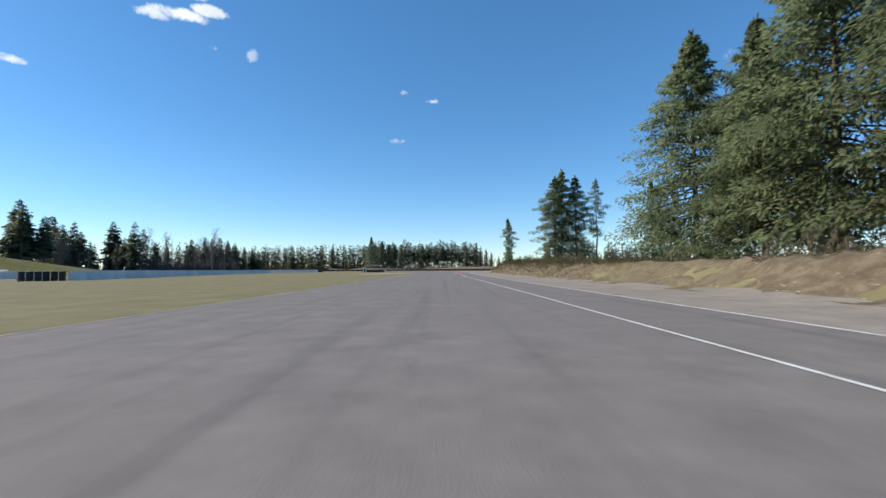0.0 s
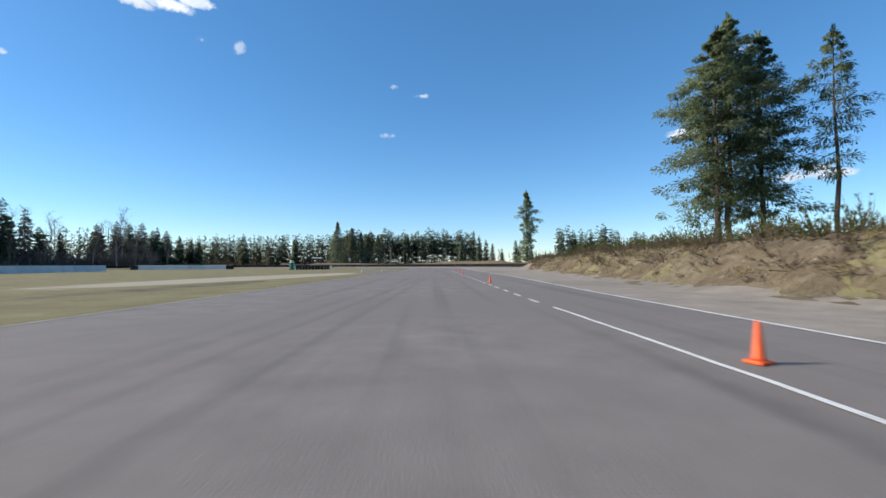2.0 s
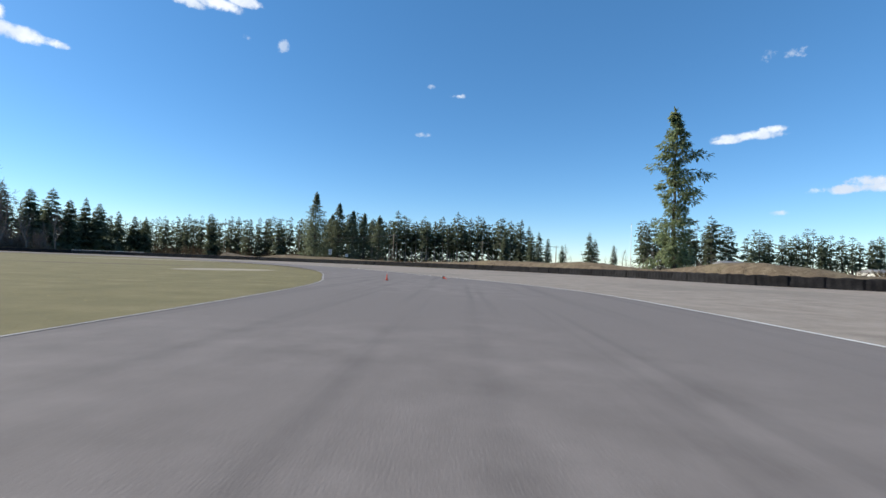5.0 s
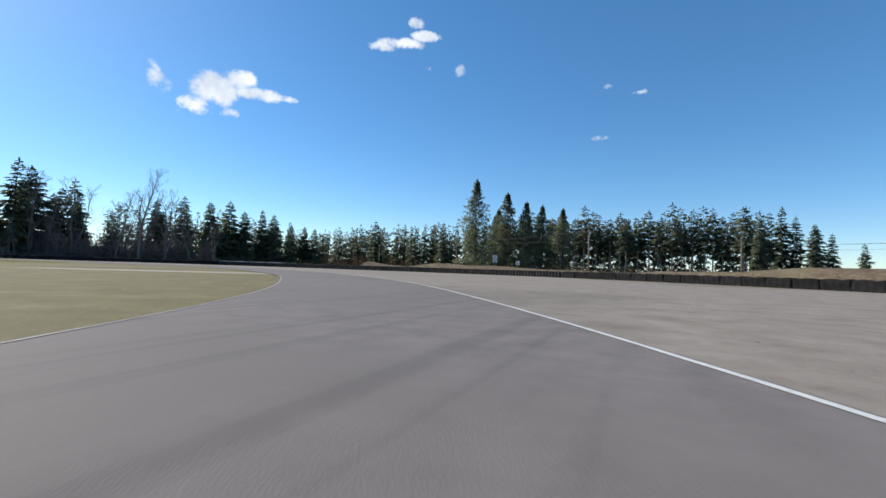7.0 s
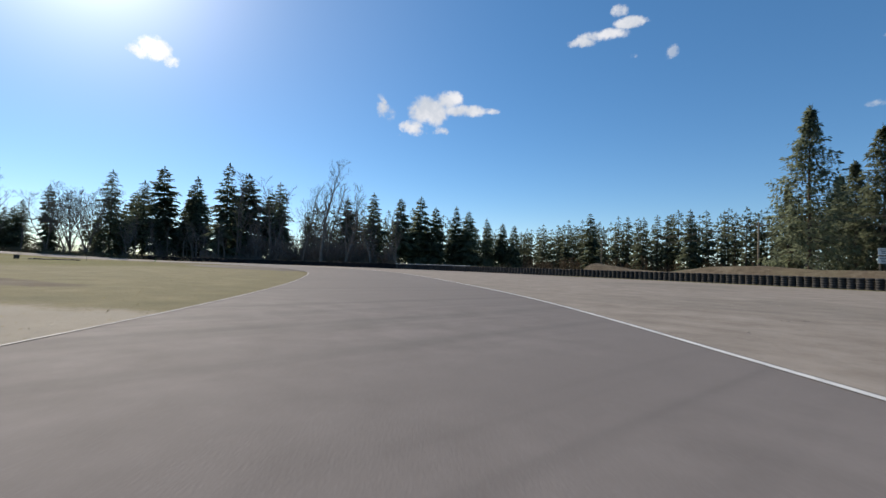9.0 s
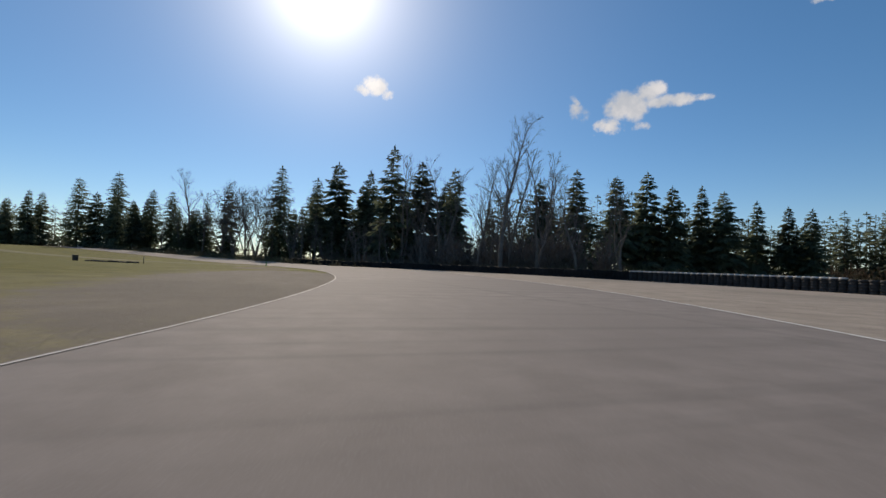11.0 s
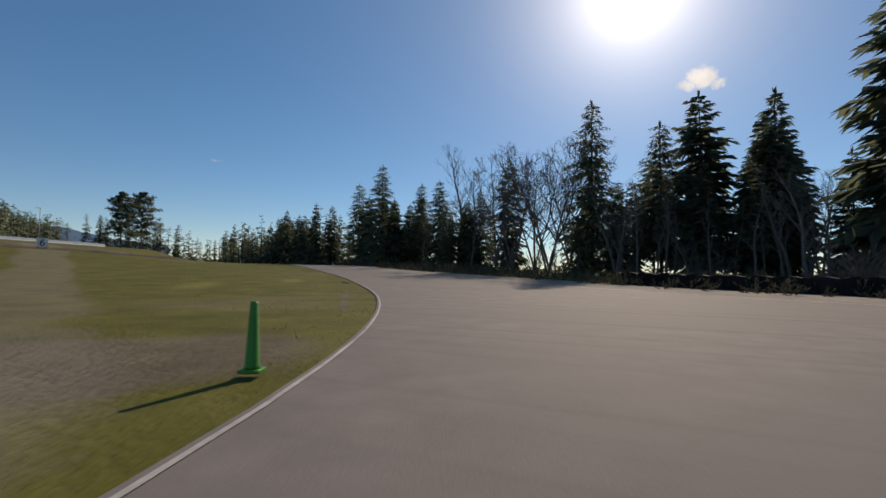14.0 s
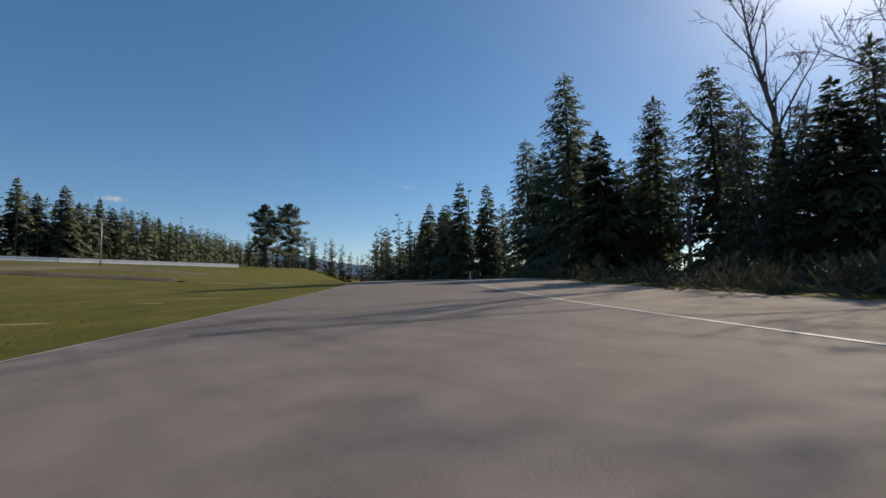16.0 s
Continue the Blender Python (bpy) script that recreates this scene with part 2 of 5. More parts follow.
def grass_ground(n, obj):
    p = geo_pos(n)
    sep = n.add("ShaderNodeSeparateXYZ", {0: p})
    fine, mid, big = n.noise(p, 9.0, 5.0, 0.7), n.noise(p, 0.55, 6.0, 0.65), n.noise(p, 0.045, 5.0, 0.6)
    dry = n.ramp(mid, [(0.25, (0.150, 0.132, 0.068)), (0.55, (0.205, 0.178, 0.092)), (0.8, (0.275, 0.240, 0.140))])
    green = n.ramp(mid, [(0.25, (0.058, 0.064, 0.010)), (0.5, (0.104, 0.100, 0.016)), (0.62, (0.135, 0.122, 0.024)), (0.8, (0.185, 0.160, 0.045))])
    where = n.math("ADD", sep.outputs[0], n.math("MULTIPLY", n.math("SUBTRACT", big, 0.5), 90.0))
    c = n.mix(n.step(where, -112.0, -70.0), green, dry)
    c = n.mix(n.math("MULTIPLY", n.step(big, 0.56, 0.7), 0.6), c, (0.19, 0.155, 0.095))
    c = n.mix(n.math("MULTIPLY", n.step(fine, 0.5, 0.75), 0.35), c, (0.09, 0.085, 0.036))
    fray = n.math("ADD", n.math("MULTIPLY", n.math("SUBTRACT", mid, 0.5), 0.8), n.math("MULTIPLY", n.math("SUBTRACT", fine, 0.5), 0.5))
    soil = n.ramp(mid, [(0.3, (0.085, 0.064, 0.042)), (0.7, (0.185, 0.150, 0.108))])
    c = n.mix(n.math("MULTIPLY", worn(n, p, WORN_MUD, fray), 0.85), c, soil)
    c = n.mix(n.math("MULTIPLY", worn(n, p, MOSS, n.math("MULTIPLY", fray, 2.6), 0.2), 0.6), c, n.ramp(mid, [(0.3, (0.150, 0.150, 0.028)), (0.7, (0.290, 0.270, 0.080))]))
    c = n.mix(n.math("MULTIPLY", worn(n, p, WORN_GRAVEL, fray), 0.9), c, n.mix(0.6, gravel(n, obj)[0], (0.105, 0.090, 0.076)))
    c = n.mix(n.math("MULTIPLY", worn(n, p, WORN_PALE, fray), 0.8), c, n.mix(0.55, gravel(n, obj)[0], (0.50, 0.44, 0.35)))
    c = n.mix(n.math("MULTIPLY", worn(n, p, APRON, n.math("MULTIPLY", fray, 0.4)), 0.9), c, asphalt(n, obj)[0])
    c = n.mix(n.math("MULTIPLY", worn(n, p, WHEEL_WAY, fray), 0.34), c, gravel(n, obj)[0])
    return c, fine


def bank_soil(n, obj):
    p = geo_pos(n)
    fine, mid, big = n.noise(p, 7.0, 6.0, 0.7), n.noise(p, 0.9, 6.0, 0.7), n.noise(p, 0.12, 4.0)
    c = n.ramp(mid, [(0.28, (0.092, 0.068, 0.044)), (0.5, (0.148, 0.114, 0.075)), (0.75, (0.240, 0.196, 0.136))])
    c = n.mix(n.math("MULTIPLY", n.step(big, 0.48, 0.62), 0.5), c, (0.180, 0.152, 0.088))
    c = n.mix(n.math("MULTIPLY", n.step(fine, 0.55, 0.75), 0.6), c, (0.09, 0.06, 0.035))
    leaf = n.step(n.noise(p, 2.4, 5.0, 0.75), 0.50, 0.58)
    c = n.mix(n.math("MULTIPLY", leaf, 0.55), c, (0.098, 0.070, 0.044))
    c = n.mix(n.math("MULTIPLY", n.step(n.noise(p, 3.4, 5.0, 0.75), 0.60, 0.66), 0.6), c, (0.33, 0.29, 0.21))
    return c, fine


def speckled(dark, light, scale=1.2, fine_scale=20.0, random=0.0):
    def build(n, obj):
        a, b = n.noise(obj, scale, 5.0, 0.6), n.noise(obj, fine_scale, 3.0)
        f = n.math("ADD", n.math("MULTIPLY", a, 0.65), n.math("MULTIPLY", b, 0.35))
        c = n.ramp(f, [(0.35, dark), (0.65, light)])
        if random:
            r = n.add("ShaderNodeObjectInfo").outputs["Random"]
            c = n.add("ShaderNodeHueSaturation", {"Value": n.math("MULTIPLY_ADD", r, random, 1.0 - random / 2), "Color": c}).outputs[0]
        return c, b
    return build


def needles(dark, light):
    def build(n, obj):
        g = n.add("ShaderNodeNewGeometry").outputs["Random Per Island"]
        r = n.add("ShaderNodeObjectInfo").outputs["Random"]
        c = n.ramp(g, [(0.0, dark), (0.6, light), (1.0, (light[0] * 1.25, light[1] * 1.2, light[2] * 1.1))])
        return n.add("ShaderNodeHueSaturation", {"Value": n.math("MULTIPLY_ADD", r, 0.5, 0.75), "Color": c}).outputs[0]
    return build


def worn_paint(n, obj):
    p = geo_pos(n)
    f = n.math("ADD", n.math("MULTIPLY", n.noise(p, 2.2, 6.0, 0.7), 0.6), n.math("MULTIPLY", n.noise(p, 25.0, 3.0), 0.4))
    return n.ramp(f, [(0.30, (0.30, 0.29, 0.27)), (0.48, (0.60, 0.59, 0.56)), (0.72, (0.78, 0.77, 0.73))])


def dull_paint(n, obj):
    p = geo_pos(n)
    f = n.math("ADD", n.math("MULTIPLY", n.noise(p, 1.1, 6.0, 0.7), 0.65), n.math("MULTIPLY", n.noise(p, 25.0, 3.0), 0.35))
    return n.ramp(f, [(0.32, (0.20, 0.185, 0.17)), (0.5, (0.42, 0.40, 0.37)), (0.7, (0.62, 0.60, 0.56))])


M = {
    "dull_paint": material("faded_white_paint", dull_paint, 0.75, 0.25),
    "asphalt": material("asphalt", asphalt, 0.86, 0.18, (0.3, 0.012)),
    "patch": material("dark_asphalt", speckled((0.075, 0.072, 0.07), (0.12, 0.116, 0.112), 0.6, 30.0), 0.8, 0.3, (0.2, 0.01)),
    "gravel": material("gravel", gravel, 0.95, 0.2, (0.6, 0.03)),
    "grass": material("grass_ground", grass_ground, 0.95, 0.15, (0.7, 0.06)),
    "mud": material("mud", speckled((0.10, 0.075, 0.05), (0.19, 0.15, 0.105), 0.5, 6.0), 0.9, 0.2, (0.6, 0.05)),
    "bank": material("bank_soil", bank_soil, 0.95, 0.15, (0.8, 0.08)),
    "paint": material("worn_white_paint", worn_paint, 0.7, 0.3),
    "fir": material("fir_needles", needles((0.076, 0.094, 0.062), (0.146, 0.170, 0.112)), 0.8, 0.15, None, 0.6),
    # lighter copy of the fir needles, sunlight put into the colour
    "fir_sunny": material("sunlit_needles", needles((0.085, 0.112, 0.060), (0.178, 0.215, 0.115)), 0.8, 0.15, None, 0.55),
    "bark": material("bark", speckled((0.055, 0.043, 0.034), (0.14, 0.115, 0.095), 1.0, 14.0), 0.95, 0.1, (0.6, 0.03)),
    "twig": material("bare_twigs", speckled((0.10, 0.082, 0.072), (0.21, 0.178, 0.158), 1.0, 14.0), 0.95, 0.1, (0.3, 0.02)),
    "pale_bark": material("pale_bark", speckled((0.17, 0.15, 0.13), (0.33, 0.30, 0.27), 1.0, 14.0), 0.95, 0.1, (0.3, 0.02)),
    "brush": material("brown_brush", needles((0.092, 0.069, 0.049), (0.172, 0.131, 0.092)), 0.95, 0.1, None, 0.25),
    # ivy-dark tangle, darkened further by painting in the shade under the trees
    "thatch": material("shaded_undergrowth", needles((0.050, 0.046, 0.030), (0.115, 0.100, 0.066)), 0.95, 0.05, None, 0.1),
    "straw": material("dry_grass", needles((0.15, 0.12, 0.05), (0.32, 0.26, 0.12)), 0.95, 0.1, None, 0.35),
    "broom": material("green_broom", needles((0.045, 0.055, 0.016), (0.115, 0.12, 0.04)), 0.9, 0.1, None, 0.3),
    "blade": material("grass_blades", needles((0.09, 0.10, 0.025), (0.21, 0.20, 0.06)), 0.9, 0.15, None, 0.4),
    "rubber": material("black_rubber", speckled((0.018, 0.018, 0.019), (0.05, 0.049, 0.048), 1.5, 12.0, 0.5), 0.75, 0.3, (0.3, 0.01)),
    "belt": material("conveyor_belt_rubber", speckled((0.008, 0.008, 0.009), (0.024, 0.023, 0.023), 0.8, 8.0, 0.5), 0.85, 0.12, (0.4, 0.02)),
    "concrete": material("concrete", speckled((0.46, 0.45, 0.43), (0.68, 0.66, 0.63), 0.7, 10.0, 0.15), 0.85, 0.3, (0.3, 0.01)),
    "white": material("white_paint", speckled((0.62, 0.62, 0.60), (0.8, 0.8, 0.78), 1.0, 9.0), 0.6, 0.4, (0.1, 0.01)),
    "cream": material("cream_panel", speckled((0.55, 0.53, 0.46), (0.70, 0.68, 0.60), 0.6, 9.0), 0.6, 0.4, (0.1, 0.01)),
    "orange": material("orange_plastic", speckled((0.72, 0.09, 0.018), (0.82, 0.13, 0.025), 3.0, 20.0), 0.5, 0.4, (0.1, 0.005)),
    "red": material("faded_red_plastic", speckled((0.55, 0.05, 0.02), (0.68, 0.075, 0.03), 3.0, 20.0), 0.5, 0.4, (0.1, 0.005)),
    "green": material("green_plastic", speckled((0.03, 0.20, 0.02), (0.055, 0.30, 0.035), 3.0, 20.0), 0.5, 0.4, (0.1, 0.005)),
    "teal": material("green_paint", speckled((0.01, 0.16, 0.08), (0.02, 0.22, 0.11), 3.0, 20.0), 0.5, 0.4, (0.1, 0.005)),
    "wood": material("weathered_wood", speckled((0.16, 0.125, 0.09), (0.30, 0.25, 0.19), 3.0, 25.0), 0.9, 0.2, (0.4, 0.01)),
    "steel": material("galvanised_steel", speckled((0.30, 0.31, 0.31), (0.46, 0.46, 0.46), 4.0, 25.0), 0.5, 0.5, (0.1, 0.005), 0.0, 0.5),
    "wire": material("dark_cable", speckled((0.03, 0.03, 0.03), (0.06, 0.06, 0.06)), 0.7),
    "roof": material("grey_roof", speckled((0.16, 0.16, 0.165), (0.26, 0.26, 0.26), 0.8, 8.0), 0.9, 0.2, (0.3, 0.02)),
    "glass": material("dark_glass", speckled((0.03, 0.035, 0.04), (0.05, 0.055, 0.06)), 0.1, 0.6),
    "stone": material("pale_stone", speckled((0.36, 0.33, 0.28), (0.55, 0.52, 0.46), 4.0, 20.0), 0.9, 0.2, (0.3, 0.02)),
    # far woods painted blue, the haze of the air put into the colour
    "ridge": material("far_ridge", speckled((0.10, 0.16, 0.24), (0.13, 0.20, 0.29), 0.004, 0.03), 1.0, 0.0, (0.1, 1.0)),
}


# ---------------------------------------------------------------- mesh helpers
def mesh_of(name, verts, faces, mat, smooth=False):
    me = bpy.data.meshes.new(name)
    me.from_pydata([tuple(v) for v in verts], [], [tuple(f) for f in faces])
    me.materials.append(M[mat])
    if smooth:
        me.polygons.foreach_set("use_smooth", [True] * len(me.polygons))
    me.update()
    return me


def part(name, me, parent, label="", at=None):
    ob = new(name, me)
    ob.parent = parent
    if at is not None:
        ob.matrix_local = at
    return tagged(ob, label)


def thing(name, label, category, group="", kind="", at=(0, 0, 0), turn=0.0):
    ob = new(name)
    ob.matrix_world = pose(at[0], at[1], at[2], 0, 0, turn)
    return tagged(ob, label, category, group, kind)


def solid(name, label, category, me, group="", kind="", at=(0, 0, 0), turn=0.0):
    ob = new(name, me)
    ob.matrix_world = pose(at[0], at[1], at[2], 0, 0, turn)
    return tagged(ob, label, category, group, kind)


def box_mesh(name, sx, sy, sz, mat, bevel=0.02, z0=0.0):
    bm = bmesh.new()
    bmesh.ops.create_cube(bm, size=1.0)
    bmesh.ops.scale(bm, vec=(sx, sy, sz), verts=bm.verts)
    bmesh.ops.translate(bm, vec=(0, 0, z0 + sz / 2), verts=bm.verts)
    if bevel:
        bmesh.ops.bevel(bm, geom=bm.edges[:], offset=min(bevel, min(sx, sy, sz) * 0.3), segments=2, affect="EDGES", profile=0.5)
    me = bpy.data.meshes.new(name)
    bm.to_mesh(me)
    bm.free()
    me.materials.append(M[mat])
    return me


def lathe_mesh(name, profile, mat, n=16):
    """Turned round z: profile of (radius, height)."""
    verts, faces = [], []
    for r, z in profile:
        for k in range(n):
            a = 2 * math.pi * k / n
            verts.append((r * math.cos(a), r * math.sin(a), z))
    for i in range(len(profile) - 1):
        for k in range(n):
            faces.append((i * n + k, i * n + (k + 1) % n, (i + 1) * n + (k + 1) % n, (i + 1) * n + k))
    faces.append(tuple(range(n))[::-1])
    faces.append(tuple((len(profile) - 1) * n + k for k in range(n)))
    return mesh_of(name, verts, faces, mat, True)


def smoothstep(a, b, x):
    t = min(max((x - a) / (b - a), 0.0), 1.0)
    return t * t * (3 - 2 * t)


def lerp_table(table, y):
    for (y0, v0), (y1, v1) in zip(table, table[1:]):
        if y <= y1:
            return v0 + (v1 - v0) * min(max((y - y0) / (y1 - y0), 0.0), 1.0)
    return table[-1][1]


def curve_points(pts, per=8):
    """Smooth line through points of the plan."""
    pts = [Vector(p) for p in pts]
    out = []
    for i in range(len(pts) - 1):
        p0, p1, p2, p3 = pts[max(i - 1, 0)], pts[i], pts[i + 1], pts[min(i + 2, len(pts) - 1)]
        for k in range(per):
            t = k / per
            out.append(0.5 * ((2 * p1) + (p2 - p0) * t + (2 * p0 - 5 * p1 + 4 * p2 - p3) * t * t + (3 * p1 - p0 - 3 * p2 + p3) * t ** 3))
    out.append(pts[-1])
    return out


# ---------------------------------------------------------------- the lie of the land
BANK_FOOT = [(-80, 10.8), (95, 10.2), (122, 13.5), (145, 15.5), (165, 18.5), (185, 28), (205, 43), (235, 62)]


def hill(x, y):
    if x > -90:
        return 0.0
    s = min(-0.64 * (x + 150) - 0.77 * (y - 250), 200.0)
    o = min(max(0.77 * (x + 150) - 0.64 * (y - 250), 0.0), 110.0)
    up = 0.0 if s < 0 else 0.037 * s * s / 48 if s < 24 else 0.037 * (s - 12)
    if s > 60:
        k = min((s - 60) / 20, 1.0)
        up += (1.776 + 0.74 * (k - 0.5 * k * k) - up) * (1 - smoothstep(5, 24, o))
    return (up + 0.06 * o * smoothstep(20, 90, s)) * smoothstep(90, 150, -x)


def bank_height(x, y):
    if y > 260 or x < 5:
        return 0.0
    s = x - lerp_table(BANK_FOOT, y) + 0.6 * noise.noise((x * 0.1, y * 0.17, 3.0))
    h = 1.35 + 0.45 * smoothstep(50, 80, y) + 0.4 * noise.noise((y * 0.05, 7.0, x * 0.03))
    return h * smoothstep(0.0, 3.2, s) * (1 - smoothstep(225, 258, y))


def land(x, y):
    return hill(x, y) + bank_height(x, y)


def ground_sheet():
    xs = sorted({*(-4600, -3000, -2000, -1300, -900, -650, -500), *range(-420, -300, 20), *range(-300, -40, 5), *range(-40, 8, 4),
                 *[8 + k * 0.8 for k in range(17)], *range(22, 60, 4), *range(60, 200, 14), *(250, 350, 500, 800, 1300, 2200, 3200, 4600)})
    ys = sorted({*(-4600, -2500, -1500, -900, -500, -300, -200), *range(-150, -60, 15), *range(-60, 280, 4), *range(280, 480, 12), *(520, 600, 800, 1200, 2000, 3200, 4600)})
    verts = []
    for y in ys:
        for x in xs:
            far = abs(x) + abs(y)
            verts.append((x, y, land(x, y) - 0.012 + (0.008 * noise.noise((x * 0.2, y * 0.2, 0)) if far < 700 else 0)))
    w = len(xs)
    faces = [(j * w + i, j * w + i + 1, (j + 1) * w + i + 1, (j + 1) * w + i) for j in range(len(ys) - 1) for i in range(w - 1)]
    solid("ground", "dry olive and green infield grass with bare patches", "ground", mesh_of("ground", verts, faces, "grass", True), kind="structure")


LEFT_EDGE = curve_points([(-6.7, -60), (-6.7, 0), (-6.4, 40), (-6.2, 83), (-5.2, 113), (-3.9, 135), (-3.4, 155), (-4.2, 178), (-6.6, 188.5), (-9.6, 197.5), (-13, 205), (-17, 212.5), (-22, 219.8), (-28.5, 227.2),
                          (-36, 234.6), (-46, 242), (-60, 250), (-77, 257.6), (-95, 261.2), (-110, 261.75), (-121.9, 260.65), (-130.3, 258.2), (-141.5, 254.9), (-151.5, 249.65), (-160.6, 243.2), (-170.5, 234.8), (-182.5, 222.5), (-190, 214.5), (-199, 204), (-215, 184), (-235, 160)])
RIGHT_EDGE = curve_points([(6.5, -60), (6.2, 0), (6.0, 40), (6.1, 83), (7.0, 110), (7.2, 135), (7.5, 155), (7.3, 178), (4.8, 188), (1.1, 195.3), (-2.8, 202.5), (-6.3, 209.4), (-10.5, 216.3), (-15.8, 223.9),
                           (-20.8, 230.3), (-26.8, 236.7), (-35.2, 244.4), (-48, 253.5), (-74, 267.6), (-92, 274), (-112, 276.5), (-131, 277.3), (-149, 273.5), (-163, 263.5), (-174, 252), (-182, 241), (-187.5, 231.5), (-192, 224.5), (-199, 215.5), (-221, 189), (-242, 164)])


def ribbon(name, left, right, lift, mat, cols=1):
    """A sheet between two lines of the plan, laid on the land."""
    verts, faces, w = [], [], cols + 1
    for a, b in zip(left, right):
        for c in range(w):
            p = Vector(a[:2]).lerp(Vector(b[:2]), c / cols)
            verts.append((p.x, p.y, land(p.x, p.y) + lift))
    for j in range(len(left) - 1):
        for c in range(cols):
            faces.append((j * w + c, j * w + c + 1, (j + 1) * w + c + 1, (j + 1) * w + c))
    return mesh_of(name, verts, faces, mat, True)


def offset_line(pts, d):
    """The line moved d metres to its right."""
    out = []
    for i, p in enumerate(pts):
        t = (Vector(pts[min(i + 1, len(pts) - 1)][:2]) - Vector(pts[max(i - 1, 0)][:2])).normalized()
        out.append(Vector(p[:2]) + Vector((t.y, -t.x)) * d)
    return out


def stripe(line, width, lift, a=0, b=None, mat="paint", wobble=0.03):
    line = line[a:b]
    l = offset_line(line, -width / 2)
    r = offset_line(line, width / 2)
    for i in range(len(l)):
        k = wobble * noise.noise((i * 0.7, a, 1.0))
        l[i].x += k
        r[i].x += k
    return ribbon("stripe", l, r, lift, mat)


ground_sheet()
def earth_bank():
    ys = list(np.arange(-40, 232, 0.42))
    verts, faces, w = [], [], 20
    for y in ys:
        for c in range(w):
            x = lerp_table(BANK_FOOT, y) - 0.5 + 5.2 * c / (w - 1)
            lump = 0.20 * noise.noise((x * 1.5, y * 1.3, 2)) + 0.24 * noise.noise((x * 0.5, y * 0.4, 4)) + 0.10 * abs(noise.noise((x * 2.6, y * 2.4, 8)))
            verts.append((x, y, land(x, y) + (0.0 if c in (0, w - 1) else 0.05 + lump * min(1, c / 5))))
    for j in range(len(ys) - 1):
        for c in range(w - 1):
            faces.append((j * w + c, j * w + c + 1, (j + 1) * w + c + 1, (j + 1) * w + c))
    solid("earth_bank", "rough tan earth bank with clods along the track", "bank", mesh_of("earth_bank", verts, faces, "bank", True), kind="structure")


earth_bank()
road = solid("road", "weathered grey asphalt race track", "road", ribbon("road", LEFT_EDGE, RIGHT_EDGE, 0.03, "asphalt", 6), kind="structure")

# gravel run-off outside the right edge, from the straight round the bend
BARRIER = curve_points([(45, 200), (30, 211), (24.5, 233), (13, 253), (-3, 271), (-22, 285), (-47, 294), (-80, 298), (-110, 298), (-134, 292), (-155, 282), (-173, 268), (-183, 257.5)], 6)
far_side = []
for i, p in enumerate(RIGHT_EDGE):
    if p.y < 150 and p.x > 0:
        far_side.append(Vector((lerp_table(BANK_FOOT, p.y) + 0.6, p.y)))
    elif p.x > -186:
        q = min(BARRIER, key=lambda b: (Vector(b[:2]) - Vector(p[:2])).length)
        t = smoothstep(150, 178, p.y) if p.x > 0 else 1.0
        side = offset_line(RIGHT_EDGE, 9)[i]
        out = Vector((lerp_table(BANK_FOOT, p.y) + 0.6, p.y)) if p.x > 0 else side
        far_side.append(out.lerp(Vector(q[:2]) if p.x < 3 else Vector((BARRIER[0].x, BARRIER[0].y)).lerp(Vector(q[:2]), smoothstep(178, 200, p.y)), t))
    else:
        far_side.append(offset_line(RIGHT_EDGE, 6)[i])
solid("gravel_runoff", "tan gravel run-off beside the track", "gravel", ribbon("gravel_runoff", RIGHT_EDGE, far_side, 0.015, "gravel", 4), kind="structure")

for line, lbl, wide in ((offset_line(LEFT_EDGE, 0.08), "worn white edge line on the infield side", 0.045), (offset_line(RIGHT_EDGE, -0.12), "worn white edge line on the outer side", 0.105)):
    solid("edge_line", lbl, "road marking", stripe(line, wide, 0.038, mat="dull_paint" if wide < 0.06 else "paint"), kind="structure")
LANE = curve_points([(3.4, -40), (3.35, 10), (3.25, 30), (3.05, 60), (3.15, 68), (3.36, 78), (3.34, 84.9)], 14)
solid("lane_line", "worn solid white lane line", "road marking", stripe(LANE, 0.075, 0.039), kind="structure")
for k in range(29):
    y = 86.15 + k * 2.25
    ln = [Vector((3.41 + 0.006 * (y + s - 105), y + s)) for s in (0, 0.5, 1.05)]
    solid("lane_dash", "short worn white lane dash", "road marking", stripe(ln, 0.085, 0.039, wobble=0.0), kind="structure", group="dashes of the lane line")

# ---------------------------------------------------------------- trees
def tube(verts, faces, a, b, ra, rb, n=5):
    """A tapered limb from a to b."""
    a, b = Vector(a), Vector(b)
    d = (b - a).normalized()
    u = d.orthogonal().normalized()
    v = d.cross(u)
    k = len(verts)
    for p, r in ((a, ra), (b, rb)):
        for i in range(n):
            w = 2 * math.pi * i / n
            verts.append(p + (u * math.cos(w) + v * math.sin(w)) * r)
    for i in range(n):
        faces.append((k + i, k + (i + 1) % n, k + n + (i + 1) % n, k + n + i))


